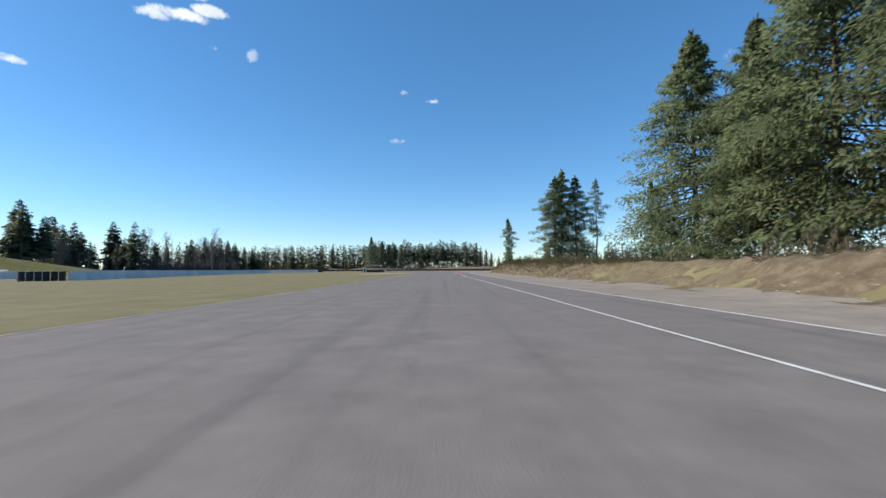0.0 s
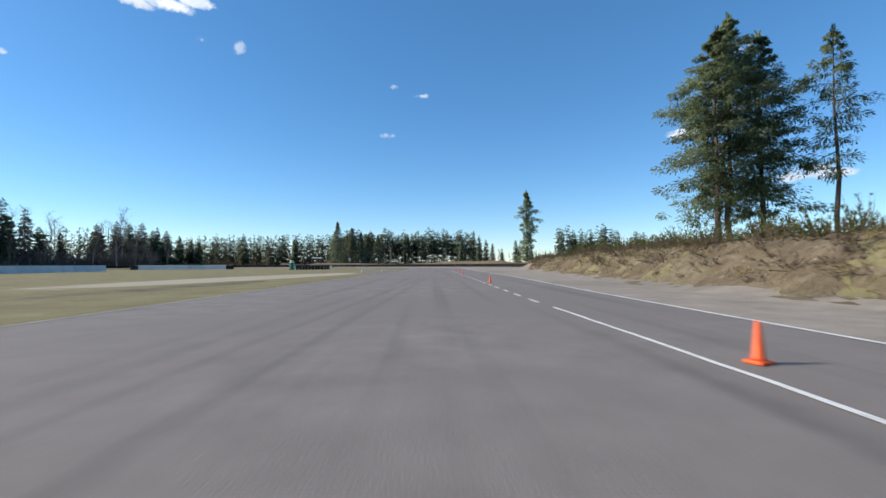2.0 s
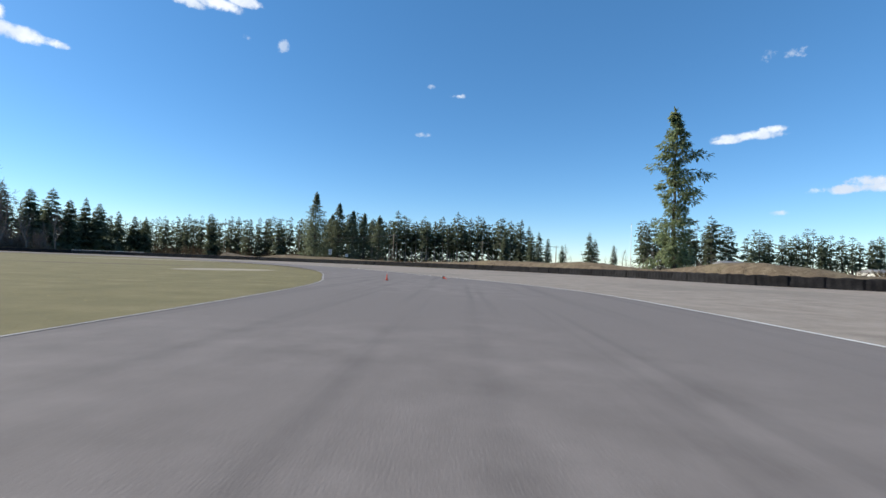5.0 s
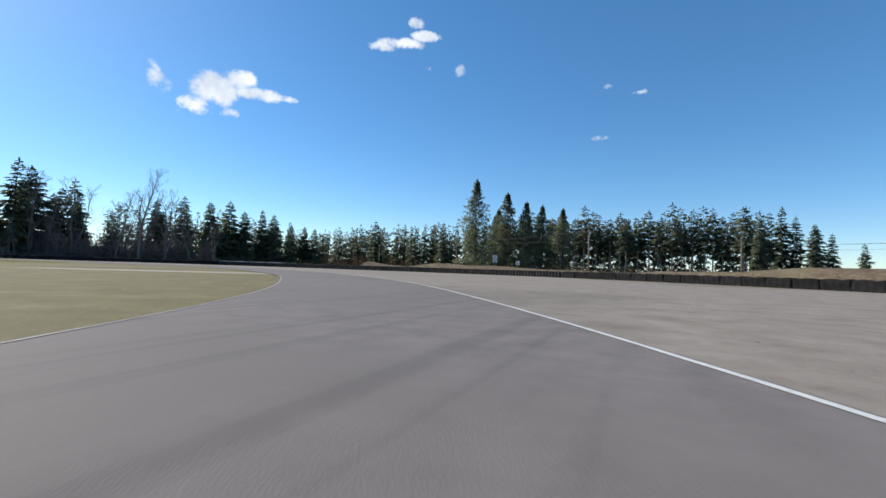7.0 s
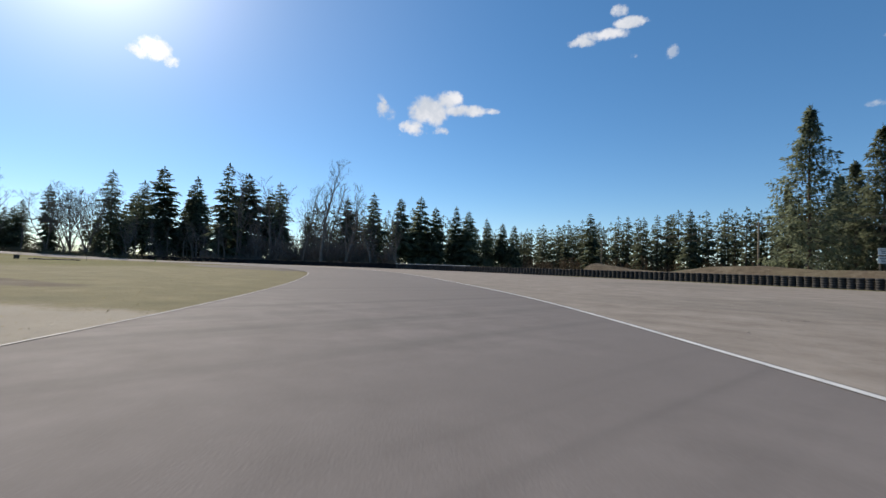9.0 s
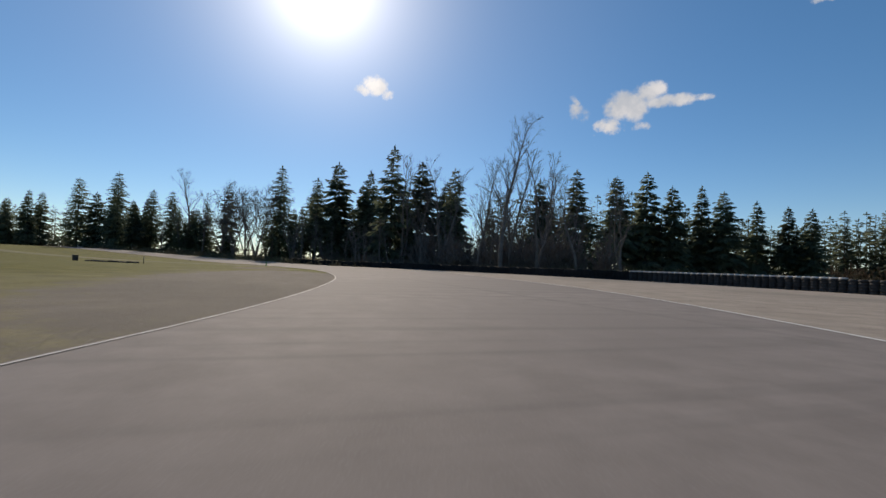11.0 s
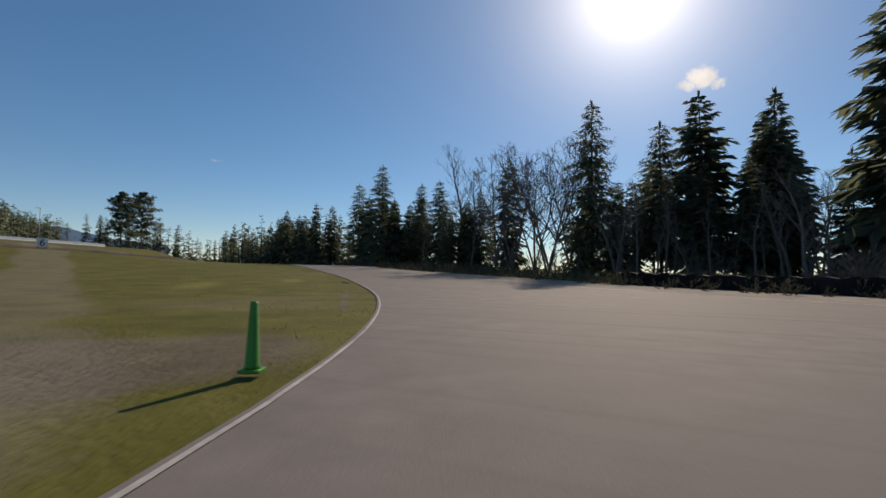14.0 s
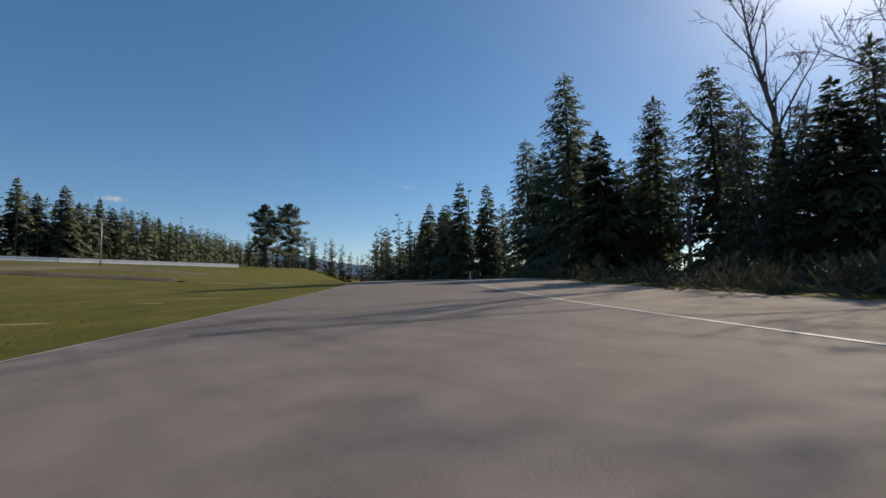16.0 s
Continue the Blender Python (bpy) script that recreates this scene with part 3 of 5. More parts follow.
class Crown:
    """Foliage gathered quad by quad; the normals follow the crown's round, so that light falls softly over it."""

    def __init__(self):
        self.v, self.f, self.n = [], [], []

    def add(self, p, out, side, length, width, sag, nrm):
        k = len(self.v)
        tip = p + out * length
        tip.z -= sag
        mid = p + out * (length * 0.5)
        mid.z -= sag * 0.2
        self.v += [p, mid + side * width, tip, mid - side * width]
        self.n += [nrm] * 4
        up = (self.v[k + 1] - p).cross(self.v[k + 3] - p)
        self.f.append((k, k + 1, k + 2, k + 3) if up.dot(nrm) >= 0 else (k, k + 3, k + 2, k + 1))

    def mesh(self, name, mat):
        me = mesh_of(name, self.v, self.f, mat, True)
        me.normals_split_custom_set_from_vertices([tuple(n.normalized()) for n in self.n])
        return me


def fir_into(rnd, tv, tf, crown, base, h, r, bare, tiers, arms, lets, subs=1, ragged=0.3, power=0.75, droop=0.16, rise=0.5, core=40, gap=0.06, wide=1.0, grain=1.0):
    """A fir at base: trunk, tiers of drooping branches, each a flat frond of twigs. subs: needle sprays a twig."""
    bend = [Vector((rnd.uniform(-0.008, 0.008) * h * s, rnd.uniform(-0.008, 0.008) * h * s, h * s)) for s in (0, 0.35, 0.7, 1.0)]
    r0 = 0.0095 * h + 0.06
    for i in range(3):
        tube(tv, tf, base + bend[i] - Vector((0, 0, 0.3 if i == 0 else 0)), base + bend[i + 1], r0 * (1, 0.72, 0.4)[i], r0 * (0.72, 0.4, 0.08)[i], 7 if subs > 1 or lets > 5 else 4)
    turn = rnd.uniform(0, 6.28)
    lopsided = rnd.uniform(0, 6.28)
    for i in range(tiers):
        s = (i + 0.35 * rnd.uniform(-1, 1)) / (tiers - 1)
        s = min(max(s, 0.0), 1.0)
        u0 = bare + (0.985 - bare) * (1 - (1 - s) ** 1.2)
        q = (1 - u0) / (1 - bare)
        env = r * (q ** power * (1 - 0.22 * smoothstep(0.8, 1.0, q)) + 0.012)
        env *= rnd.uniform(1 - 0.5 * ragged, 1 + 0.35 * ragged)
        n = max(3, round(arms * (0.55 + 0.45 * min(1.0, q * 3))))
        turn += 1.1
        for k in range(n):
            u = min(max(u0 + rnd.uniform(-0.55, 0.55) * (1 - bare) / tiers, bare), 0.985)
            trunk_at = base + bend[0].lerp(bend[3], u)
            if rnd.random() < gap and q > 0.1:
                continue
            az = turn + 6.283 * k / n + rnd.uniform(-0.4, 0.4)
            reach = max(env * (1 - ragged + 1.35 * ragged * rnd.random() ** 0.7) * (1 + 0.12 * math.cos(az - lopsided)), 0.22)
            o = Vector((math.cos(az), math.sin(az), 0))
            cross = Vector((-o.y, o.x, 0))
            tilt = rise * (u - 0.45) + rnd.uniform(-0.10, 0.10)
            sag = droop * rnd.uniform(0.6, 1.4) * min(1.0, q * 2 + 0.2)

            def axis(f):
                return trunk_at + o * (reach * f) + Vector((0, 0, reach * (tilt * f - sag * f * f)))

            if reach > 0.9 and lets > 4:
                tube(tv, tf, axis(0), axis(0.7), 0.015 + 0.009 * reach, 0.010, 3)
            m = max(3, int(lets * (0.3 + 0.9 * reach / r)))
            for j in range(m):
                f = 0.10 + 0.90 * (j + rnd.random()) / m
                p = axis(f)
                sgn = 1 if (j + k) % 2 else -1
                long = (0.20 + 0.40 * (1 - f)) * reach * rnd.uniform(0.7, 1.25) + 0.022 * h
                d = (o * rnd.uniform(0.75, 1.15) + cross * sgn * rnd.uniform(0.5, 1.0) * (1.15 - 0.8 * f) + Vector((0, 0, tilt * 0.5 - sag * f - rnd.uniform(0.0, 0.25)))).normalized()
                flat = d.cross(Vector((0, 0, 1))).normalized()
                nrm = o * (0.25 + 0.75 * f) + d * 0.35 + Vector((rnd.uniform(-0.25, 0.25), rnd.uniform(-0.25, 0.25), 0.55 + rnd.uniform(-0.2, 0.25)))
                if subs == 1:
                    crown.add(p, d, (flat + Vector((0, 0, rnd.uniform(-0.9, 0.9)))).normalized(), long, long * rnd.uniform(0.16, 0.30) * wide, long * rnd.uniform(0.05, 0.45), nrm)
                else:
                    for w in range(subs):
                        g = (w + rnd.random()) / subs
                        pp = p + d * (long * g) - Vector((0, 0, 0.25 * long * g * g))
                        e = (d + flat * rnd.uniform(-0.9, 0.9) + Vector((0, 0, rnd.uniform(-0.45, 0.1)))).normalized()
                        size = (0.13 + 0.20 * long * (1 - 0.5 * g)) * rnd.uniform(0.7, 1.3) * grain
                        crown.add(pp, e, (e.cross(Vector((0, 0, 1))) + Vector((0, 0, rnd.uniform(-0.8, 0.8)))).normalized(), size, size * rnd.uniform(0.18, 0.34) * wide, size * rnd.uniform(0.0, 0.4), nrm)
    for c in range(core):
        u = bare + (0.93 - bare) * rnd.random()
        q = (1 - u) / (1 - bare)
        az = rnd.uniform(0, 6.283)
        o = Vector((math.cos(az), math.sin(az), rnd.uniform(-0.7, 0.3))).normalized()
        p = base + bend[0].lerp(bend[3], u) + o * rnd.uniform(0, 0.35) * r * q ** power
        long = (0.035 * h + 0.25 * r * q) * rnd.uniform(0.6, 1.1)
        crown.add(p, o, Vector((-o.y, o.x, rnd.uniform(-1, 1))).normalized(), long, long * rnd.uniform(0.2, 0.36), 0.2 * long, o + Vector((0, 0, 0.3)))
    top = base + bend[3]
    for c in range(5):
        d = Vector((rnd.uniform(-0.25, 0.25), rnd.uniform(-0.25, 0.25), 1)).normalized()
        crown.add(top - Vector((0, 0, 0.035 * h * (1 - 0.15 * c))), d, d.orthogonal().normalized(), 0.045 * h, 0.006 * h, 0, d.orthogonal() + Vector((0, 0, 0.4)))


def conifer_meshes(seed, h, r, bare, tiers, arms, lets, mat, **shape):
    """Trunk and crown of one fir model."""
    rnd = random.Random(seed)
    tv, tf, crown = [], [], Crown()
    fir_into(rnd, tv, tf, crown, Vector((0, 0, 0)), h, r, bare, tiers, arms, lets, **shape)
    return mesh_of("trunk", tv, tf, "bark", True), crown.mesh("crown", mat)


def clumpy_fir_meshes(seed, h, r, bare, boughs, clumps, sprays, mat, full=0.5, lobes=0.35, size=0.42, plump=0.16, droop=0.22, crook=0.006, thick=0.45, slim=0.10):
    """An old fir: boughs of uneven length set all round a crooked trunk, each bearing hanging clumps of needle sprays."""
    rnd = random.Random(seed)
    tv, tf, crown = [], [], Crown()
    spine = [Vector((0, 0, -0.3))] + [Vector((rnd.uniform(-crook, crook) * h, rnd.uniform(-crook, crook) * h, h * (k + 1) / 6)) for k in range(6)]
    r0 = 0.0105 * h + 0.05
    for i in range(6):
        tube(tv, tf, spine[i], spine[i + 1], r0 * (1 - 0.155 * i), r0 * (1 - 0.155 * (i + 1)), 8)

    def trunk(u):
        i = min(int(u * 6), 5)
        return spine[i].lerp(spine[i + 1], u * 6 - i)

    wave = [(rnd.uniform(0, 6.28), rnd.uniform(0, 6.28), rnd.choice((1, 2, 3)), rnd.uniform(5, 15)) for k in range(4)]
    for b in range(boughs):
        u = bare + (0.985 - bare) * (1 - (1 - (b + rnd.random()) / boughs) ** 1.25)
        q = (1 - u) / (1 - bare)
        az = b * 2.4 + rnd.uniform(-0.7, 0.7)
        swell = sum(math.sin(m * az + p) * math.sin(f * u + c) for p, c, m, f in wave) / 2
        reach = r * min(1.0, q / full) ** 0.95 * (1 + lobes * swell) * rnd.uniform(1 - lobes, 1.12) + 0.08
        o = Vector((math.cos(az), math.sin(az), 0))
        tilt = 0.75 * (u - 0.5) + rnd.uniform(-0.14, 0.14)
        sag = droop * rnd.uniform(0.5, 1.5)
        root = trunk(u)

        def axis(f):
            return root + o * (reach * f) + Vector((0, 0, reach * (tilt * f - sag * f * f)))

        for i in range(3):
            if reach > 0.7:
                tube(tv, tf, axis(i * 0.28), axis((i + 1) * 0.28), 0.012 + 0.011 * reach * (1 - 0.3 * i), 0.012 + 0.011 * reach * (0.7 - 0.3 * i), 3)
        m = max(2, round(clumps * (0.35 + 0.65 * reach / r)))
        for k in range(m):
            f = 0.22 + 0.78 * (k + rnd.random()) / m if reach > 1.2 else rnd.uniform(0.2, 1.0)
            cross = Vector((-o.y, o.x, 0))
            big = (plump * reach * (1.2 - 0.45 * f) + 0.018 * h * min(1.0, 0.25 + 2.2 * q)) * rnd.uniform(0.7, 1.25)
            mid = axis(f) + cross * rnd.uniform(-0.9, 0.9) * reach * 0.30 * (1.1 - 0.5 * f) + Vector((0, 0, rnd.uniform(-0.25, 0.15) * big))
            for j in range(round(sprays * rnd.uniform(0.6, 1.2))):
                e = Vector((rnd.gauss(0, 1), rnd.gauss(0, 1), rnd.gauss(0, 0.8))).normalized()
                p = mid + Vector((e.x, e.y, e.z * thick)) * big * rnd.random() ** 0.45
                d = (o * 0.7 + e * 0.8 + Vector((0, 0, rnd.uniform(-0.75, 0.15)))).normalized()
                long = size * rnd.uniform(0.6, 1.4)
                side = (d.cross(Vector((0, 0, 1))) + Vector((0, 0, rnd.uniform(-0.9, 0.9)))).normalized()
                crown.add(p, d, side, long, long * rnd.uniform(slim, 1.9 * slim), long * rnd.uniform(0.0, 0.35), o * (0.25 + 0.45 * f) + e * 0.45 + Vector((0, 0, 0.55)))
    for c in range(round(boughs * 0.25)):
        u = rnd.uniform(bare * 0.45, bare)
        az = rnd.uniform(0, 6.283)
        d = Vector((math.cos(az), math.sin(az), rnd.uniform(-0.5, 0.2))).normalized()
        tube(tv, tf, trunk(u), trunk(u) + d * rnd.uniform(0.4, 0.22 * r + 0.5), 0.025, 0.008, 3)
    for c in range(14):
        d = Vector((rnd.uniform(-0.5, 0.5), rnd.uniform(-0.5, 0.5), 1)).normalized()
        crown.add(spine[6] - Vector((0, 0, 0.004 * h * c)), d, d.orthogonal().normalized(), 0.032 * h, 0.005 * h, 0, d.orthogonal() + Vector((0, 0, 0.4)))
    return mesh_of("trunk", tv, tf, "bark", True), crown.mesh("crown", mat)


def bare_tree_meshes(seed, h, limbs=22, stems=1, reach=0.30, fine=1.0):
    """A leafless broad-leaved tree: one or more stems, curving limbs, branches and fine twigs."""
    rnd = random.Random(seed)
    tv, tf, bv, bf = [], [], [], []

    def wander(p, d, length, r0, r1, steps, lift, sides, into):
        pts = [p]
        for i in range(steps):
            d = (d + Vector((rnd.uniform(-1, 1), rnd.uniform(-1, 1), rnd.uniform(-0.6, 0.6))) * 0.16 + Vector((0, 0, lift))).normalized()
            e = pts[-1] + d * (length / steps)
            a, b = r0 + (r1 - r0) * i / steps, r0 + (r1 - r0) * (i + 1) / steps
            tube(into[0], into[1], pts[-1], e, max(a, 0.012), max(b, 0.008), sides)
            pts.append(e)
        return pts, d

    def side_way(d, up, out):
        o = d.orthogonal().normalized()
        o.rotate(Matrix.Rotation(rnd.uniform(0, 6.283), 3, d))
        return (d * up + o * out + Vector((0, 0, 0.18))).normalized()

    r0 = (0.0125 if stems < 3 else 0.0085) * h + 0.05
    for st in range(stems):
        az = 6.283 * st / stems + rnd.uniform(-0.5, 0.5)
        tilt = 0.0 if stems == 1 else rnd.uniform(0.16, 0.36) if stems > 2 else rnd.uniform(0.05, 0.12)
        start = Vector((0, 0, -0.3)) if st == 0 else Vector((0, 0, 0.06 * h * st / stems))
        stem, _ = wander(start, Vector((math.cos(az) * tilt, math.sin(az) * tilt, 1)).normalized(), 0.93 * h * (1.0 if stems == 1 else rnd.uniform(0.8, 1.0)), r0 * (1 if stems == 1 else 0.7), 0.02, 9, 0.05, 7, (tv, tf))
        for k in range(limbs // stems):
            u = (0.24 if stems == 1 else 0.2) + 0.74 * ((k + rnd.random()) / (limbs // stems)) ** 0.85
            i = min(int(u * 9), 8)
            p = stem[i].lerp(stem[i + 1], u * 9 - i)
            w = k * 2.4 + rnd.uniform(-0.5, 0.5)
            up = rnd.uniform(0.7, 1.5) * (0.75 if stems > 2 else 1.5)
            d = Vector((math.cos(w), math.sin(w), up)).normalized()
            long = h * (reach * (1 - u) + 0.07) * rnd.uniform(0.65, 1.2)
            limb, d = wander(p, d, long, r0 * (1.05 - u) * 0.42 + 0.012, 0.014, 5, 0.07, 4, (bv, bf))
            for m in range(max(3, int(6 * fine))):
                f = 0.25 + 0.75 * (m + rnd.random()) / max(3, int(6 * fine))
                j = min(int(f * 5), 4)
                q = limb[j].lerp(limb[j + 1], min(f * 5 - j, 1.0))
                way = (limb[j + 1] - limb[j]).normalized()
                bough, e = wander(q, side_way(way, 0.9, 0.75), long * 0.42 * (1.15 - 0.6 * f) + 0.02 * h, 0.018, 0.010, 2, 0.06, 3, (bv, bf))
                for t in range(4):
                    g = bough[0].lerp(bough[2], 0.3 + 0.7 * (t + rnd.random()) / 4)
                    twig, c = wander(g, side_way(e, 0.9, 0.7), (0.022 * h + 0.12 * long) * rnd.uniform(0.6, 1.3), 0.011, 0.007, 1, 0.05, 3, (bv, bf))
                    wander(twig[0].lerp(twig[1], 0.5), side_way(c, 0.8, 0.8), 0.018 * h * rnd.uniform(0.7, 1.4), 0.009, 0.006, 1, 0.05, 3, (bv, bf))
    k = h / max(v.z for v in bv)
    return mesh_of("trunk", [v * k for v in tv], tf, "twig", True), mesh_of("crown", [v * k for v in bv], bf, "twig")


def plant(name, label, category, meshes, places, group, crown="crown", h0=1.0, sink=0.1, grow=1.0):
    """Copies of tree models at (x, y, height)."""
    rnd = random.Random(len(places) * 31 + len(name))
    masters = []
    for i, (x, y, h) in enumerate(places):
        m = meshes[i % len(meshes)]
        s = h * grow / h0
        at = Matrix.Translation((x, y, land(x, y) - sink)) @ Matrix.Rotation(rnd.uniform(0, 6.28), 4, "Z") @ Matrix.Diagonal((s * rnd.uniform(0.92, 1.1),) * 2 + (s, 1))
        if i < len(meshes):
            root = tagged(new(name), label, category, group)
            part("trunk", m[0], root)
            part(crown, m[1], root)
            root.matrix_world = at
            masters.append(root)
        else:
            root = copy_thing(masters[i % len(meshes)], Matrix.Identity(4))
            root.matrix_basis = at
    return masters


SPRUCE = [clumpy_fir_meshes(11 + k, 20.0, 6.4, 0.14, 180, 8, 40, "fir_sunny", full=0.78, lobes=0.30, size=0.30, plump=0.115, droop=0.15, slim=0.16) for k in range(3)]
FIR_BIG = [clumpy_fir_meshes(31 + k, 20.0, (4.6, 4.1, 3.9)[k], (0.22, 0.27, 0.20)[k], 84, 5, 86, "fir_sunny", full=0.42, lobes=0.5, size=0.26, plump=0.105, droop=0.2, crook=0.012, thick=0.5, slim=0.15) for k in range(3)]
FIR = [conifer_meshes(51 + k, 20.0, (4.5, 4.0, 4.8, 3.7, 4.2, 4.6)[k], (0.10, 0.06, 0.12, 0.05, 0.18, 0.08)[k], 34, 7, 16, "fir", ragged=0.46, power=0.68, droop=0.16, rise=0.55, core=150, gap=0.12, wide=0.9) for k in range(6)]
FIR_SLIM = [conifer_meshes(71 + k, 20.0, 3.6, 0.07, 32, 6, 13, "fir", ragged=0.45, power=0.62, droop=0.15, core=120, gap=0.12, wide=0.9) for k in range(4)]
FIR_HIGH = [conifer_meshes(161 + k, 20.0, 3.5, 0.24, 29, 7, 16, "fir", ragged=0.5, power=0.52, droop=0.14, core=130, gap=0.16, wide=0.95) for k in range(3)]
FIR_NEAR = [conifer_meshes(201 + k, 20.0, (4.5, 4.0, 4.6)[k], (0.07, 0.07, 0.14)[k], 36, 7, 12, "fir", subs=4, ragged=0.46, power=0.66, droop=0.17, rise=0.55, core=260, gap=0.12, grain=1.3) for k in range(3)]
FIR_OLD = [clumpy_fir_meshes(231 + k, 20.0, (4.3, 3.9, 4.1)[k], (0.15, 0.18, 0.12)[k], 100, 4, 26, "fir", full=0.72, lobes=0.36, size=0.44, plump=0.13, droop=0.18, thick=0.5, slim=0.17) for k in range(3)]
BARE = [bare_tree_meshes(91 + k, 20.0, 22, 1 if k % 2 == 0 else 2, 0.30, 0.62) for k in range(4)]

plant("spruce_tree", "tall bushy green spruce in a row above the earth bank", "tree", SPRUCE,
      [(21.0, 37.2, 19.2), (22.6, 31.6, 17.6), (22.4, 25.2, 21.5), (23.5, 18.5, 23), (26.5, 37, 18.2)], "spruces above the bank", h0=20)
plant("douglas_fir", "open-crowned fir with a bare lower trunk in brush on the bank", "tree", FIR_BIG,
      [(30.6, 121.2, 23.6), (32.6, 122.6, 25.8), (36.8, 123.2, 24.3)], "group of firs on the bank", h0=20)
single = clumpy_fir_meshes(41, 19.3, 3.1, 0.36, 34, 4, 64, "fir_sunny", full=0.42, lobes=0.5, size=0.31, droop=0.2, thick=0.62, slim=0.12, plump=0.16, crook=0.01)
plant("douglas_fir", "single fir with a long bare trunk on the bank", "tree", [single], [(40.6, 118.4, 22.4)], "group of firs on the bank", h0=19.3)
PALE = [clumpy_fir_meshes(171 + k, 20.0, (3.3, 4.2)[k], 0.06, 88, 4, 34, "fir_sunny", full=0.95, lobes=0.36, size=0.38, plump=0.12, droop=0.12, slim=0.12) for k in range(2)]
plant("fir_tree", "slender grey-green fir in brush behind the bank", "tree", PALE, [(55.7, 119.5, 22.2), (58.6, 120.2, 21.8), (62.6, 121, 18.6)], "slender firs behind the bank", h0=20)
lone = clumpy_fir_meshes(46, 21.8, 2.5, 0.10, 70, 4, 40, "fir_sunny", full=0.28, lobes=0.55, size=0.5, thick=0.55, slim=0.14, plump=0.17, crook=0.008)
plant("fir_tree", "tall lone ragged fir behind the rubber barrier", "tree", [lone], [(35, 236.5, 27.0)], "", h0=21.8)
plant("fir_tree", "dark green fir with bare lower trunk behind the tyre barrier", "tree", FIR_OLD,
      [(-48.2, 314.0, 23.4), (-41.7, 319.5, 20.8), (-37.0, 320, 18.5), (-44.8, 322, 17), (-33, 321, 17.5), (-52.5, 323, 14.5), (-28.5, 324, 17), (-47, 326, 16), (-38, 327, 16)], "clump of firs behind the barrier", h0=20)
plant("fir_tree", "dark fir seen against the sun beyond the bend", "tree", FIR,
      [(-230, 269.4, 33.4), (-225.5, 279.3, 31), (-212, 293.8, 33), (-166.4, 320.8, 24.6), (-167.4, 332.7, 24.6), (-165.5, 340.2, 25.6), (-161.6, 344.0, 22), (-169, 361, 24.6), (-165.4, 364.4, 22.8), (-159.9, 369, 20),
       (-154.8, 373, 18.4), (-151, 375.5, 17.6), (-232, 199, 16.8), (-236, 224, 13.5), (-217.5, 229.5, 12.5), (-229, 205, 16.1), (-218.5, 213.5, 13), (-243, 200, 18), (-172.1, 314.1, 22.6),
       (-234, 212, 16.5), (-240, 206, 15.8)], "firs round the outside of the bend", h0=20)
plant("fir_tree", "broad dark fir with drooping tiers near the outer road edge", "tree", FIR_NEAR,
      [(-210, 252.3, 26.6), (-224, 207.4, 22.2), (-222.5, 262.5, 26.2), (-238.8, 191.8, 21.8), (-223, 221.5, 17.8), (-228, 215, 18.2), (-219, 231.5, 15), (-219.4, 224.3, 13), (-216, 226.8, 10), (-221.5, 227.5, 12.5)], "firs round the outside of the bend", h0=20)
plant("fir_tree", "slim dark fir among leafless trees beyond the bend", "tree", FIR_SLIM,
      [(-189.2, 280.6, 31.2), (-217, 237.4, 20.4), (-196, 300, 28.8), (-235, 181, 16.6), (-242, 181, 17), (-248, 160, 17.1), (-244, 168, 15), (-251, 155, 15.5), (-255, 150, 15.7), (-260, 148, 16.4), (-239, 174, 14.2), (-253, 166, 15.2), (-258, 160, 16), (-265, 146, 17.1), (-271, 141, 17.4), (-278, 136, 17.7), (-285, 130, 18),
       (-207, 272, 17), (-216, 268, 18), (-222, 288, 20), (-204, 287, 19), (-184, 306, 18), (-180, 322, 19), (-232, 258, 18), (-226, 250, 15), (-214, 256, 15)], "firs round the outside of the bend", h0=20)
plant("fir_tree", "high-crowned dark fir among the trees of the bend", "tree", FIR_HIGH,
      [(-219, 276.5, 25), (-234, 283, 27), (-204, 300, 26), (-240, 262, 24), (-199, 286, 22), (-216, 303, 25), (-186, 296, 20)], "firs round the outside of the bend", h0=20)
plant("bare_tree", "tall leafless cottonwood with grey-brown limbs", "tree", BARE,
      [(-147, 293.3, 30), (-152, 297, 24), (-152.3, 304, 25), (-142, 297.5, 21), (-158, 293, 23), (-163, 297, 20), (-137, 302, 17), (-176, 290, 27), (-182, 287, 22), (-186.5, 283.5, 29), (-170, 300, 17), (-131, 306, 15), (-226, 224.4, 25), (-199, 256, 13), (-203, 262, 14),
       (-198, 291, 17), (-176, 306, 15), (-206, 279, 15)], "leafless trees round the bend", h0=20)
plant("bare_tree", "leafless grey-brown tree in the undergrowth", "tree", BARE,
      [(-163, 304, 13), (-168, 299, 12), (-173, 311, 14), (-180, 293, 13), (-185, 287, 12), (-158, 309, 13), (-150, 308, 14), (-187, 312, 14), (-193, 280, 13), (-196, 275, 12), (-218, 256, 14), (-210, 256, 12),
       (-223, 243, 13), (-216, 226, 12), (-213, 232, 13), (-142, 306, 14), (-199, 295, 15)], "leafless trees round the bend", h0=20)
MAPLE = [bare_tree_meshes(291 + k, 16.0, 36, 4, 0.42) for k in range(3)]
plant("maple_tree", "broad leafless maple with a rounded crown of fine twigs", "tree", MAPLE,
      [(-209, 237.5, 18), (-206, 246.5, 21.5), (-213, 243, 22), (-203, 241.5, 15), (-214, 248.5, 21)], "leafless trees round the bend", h0=16)
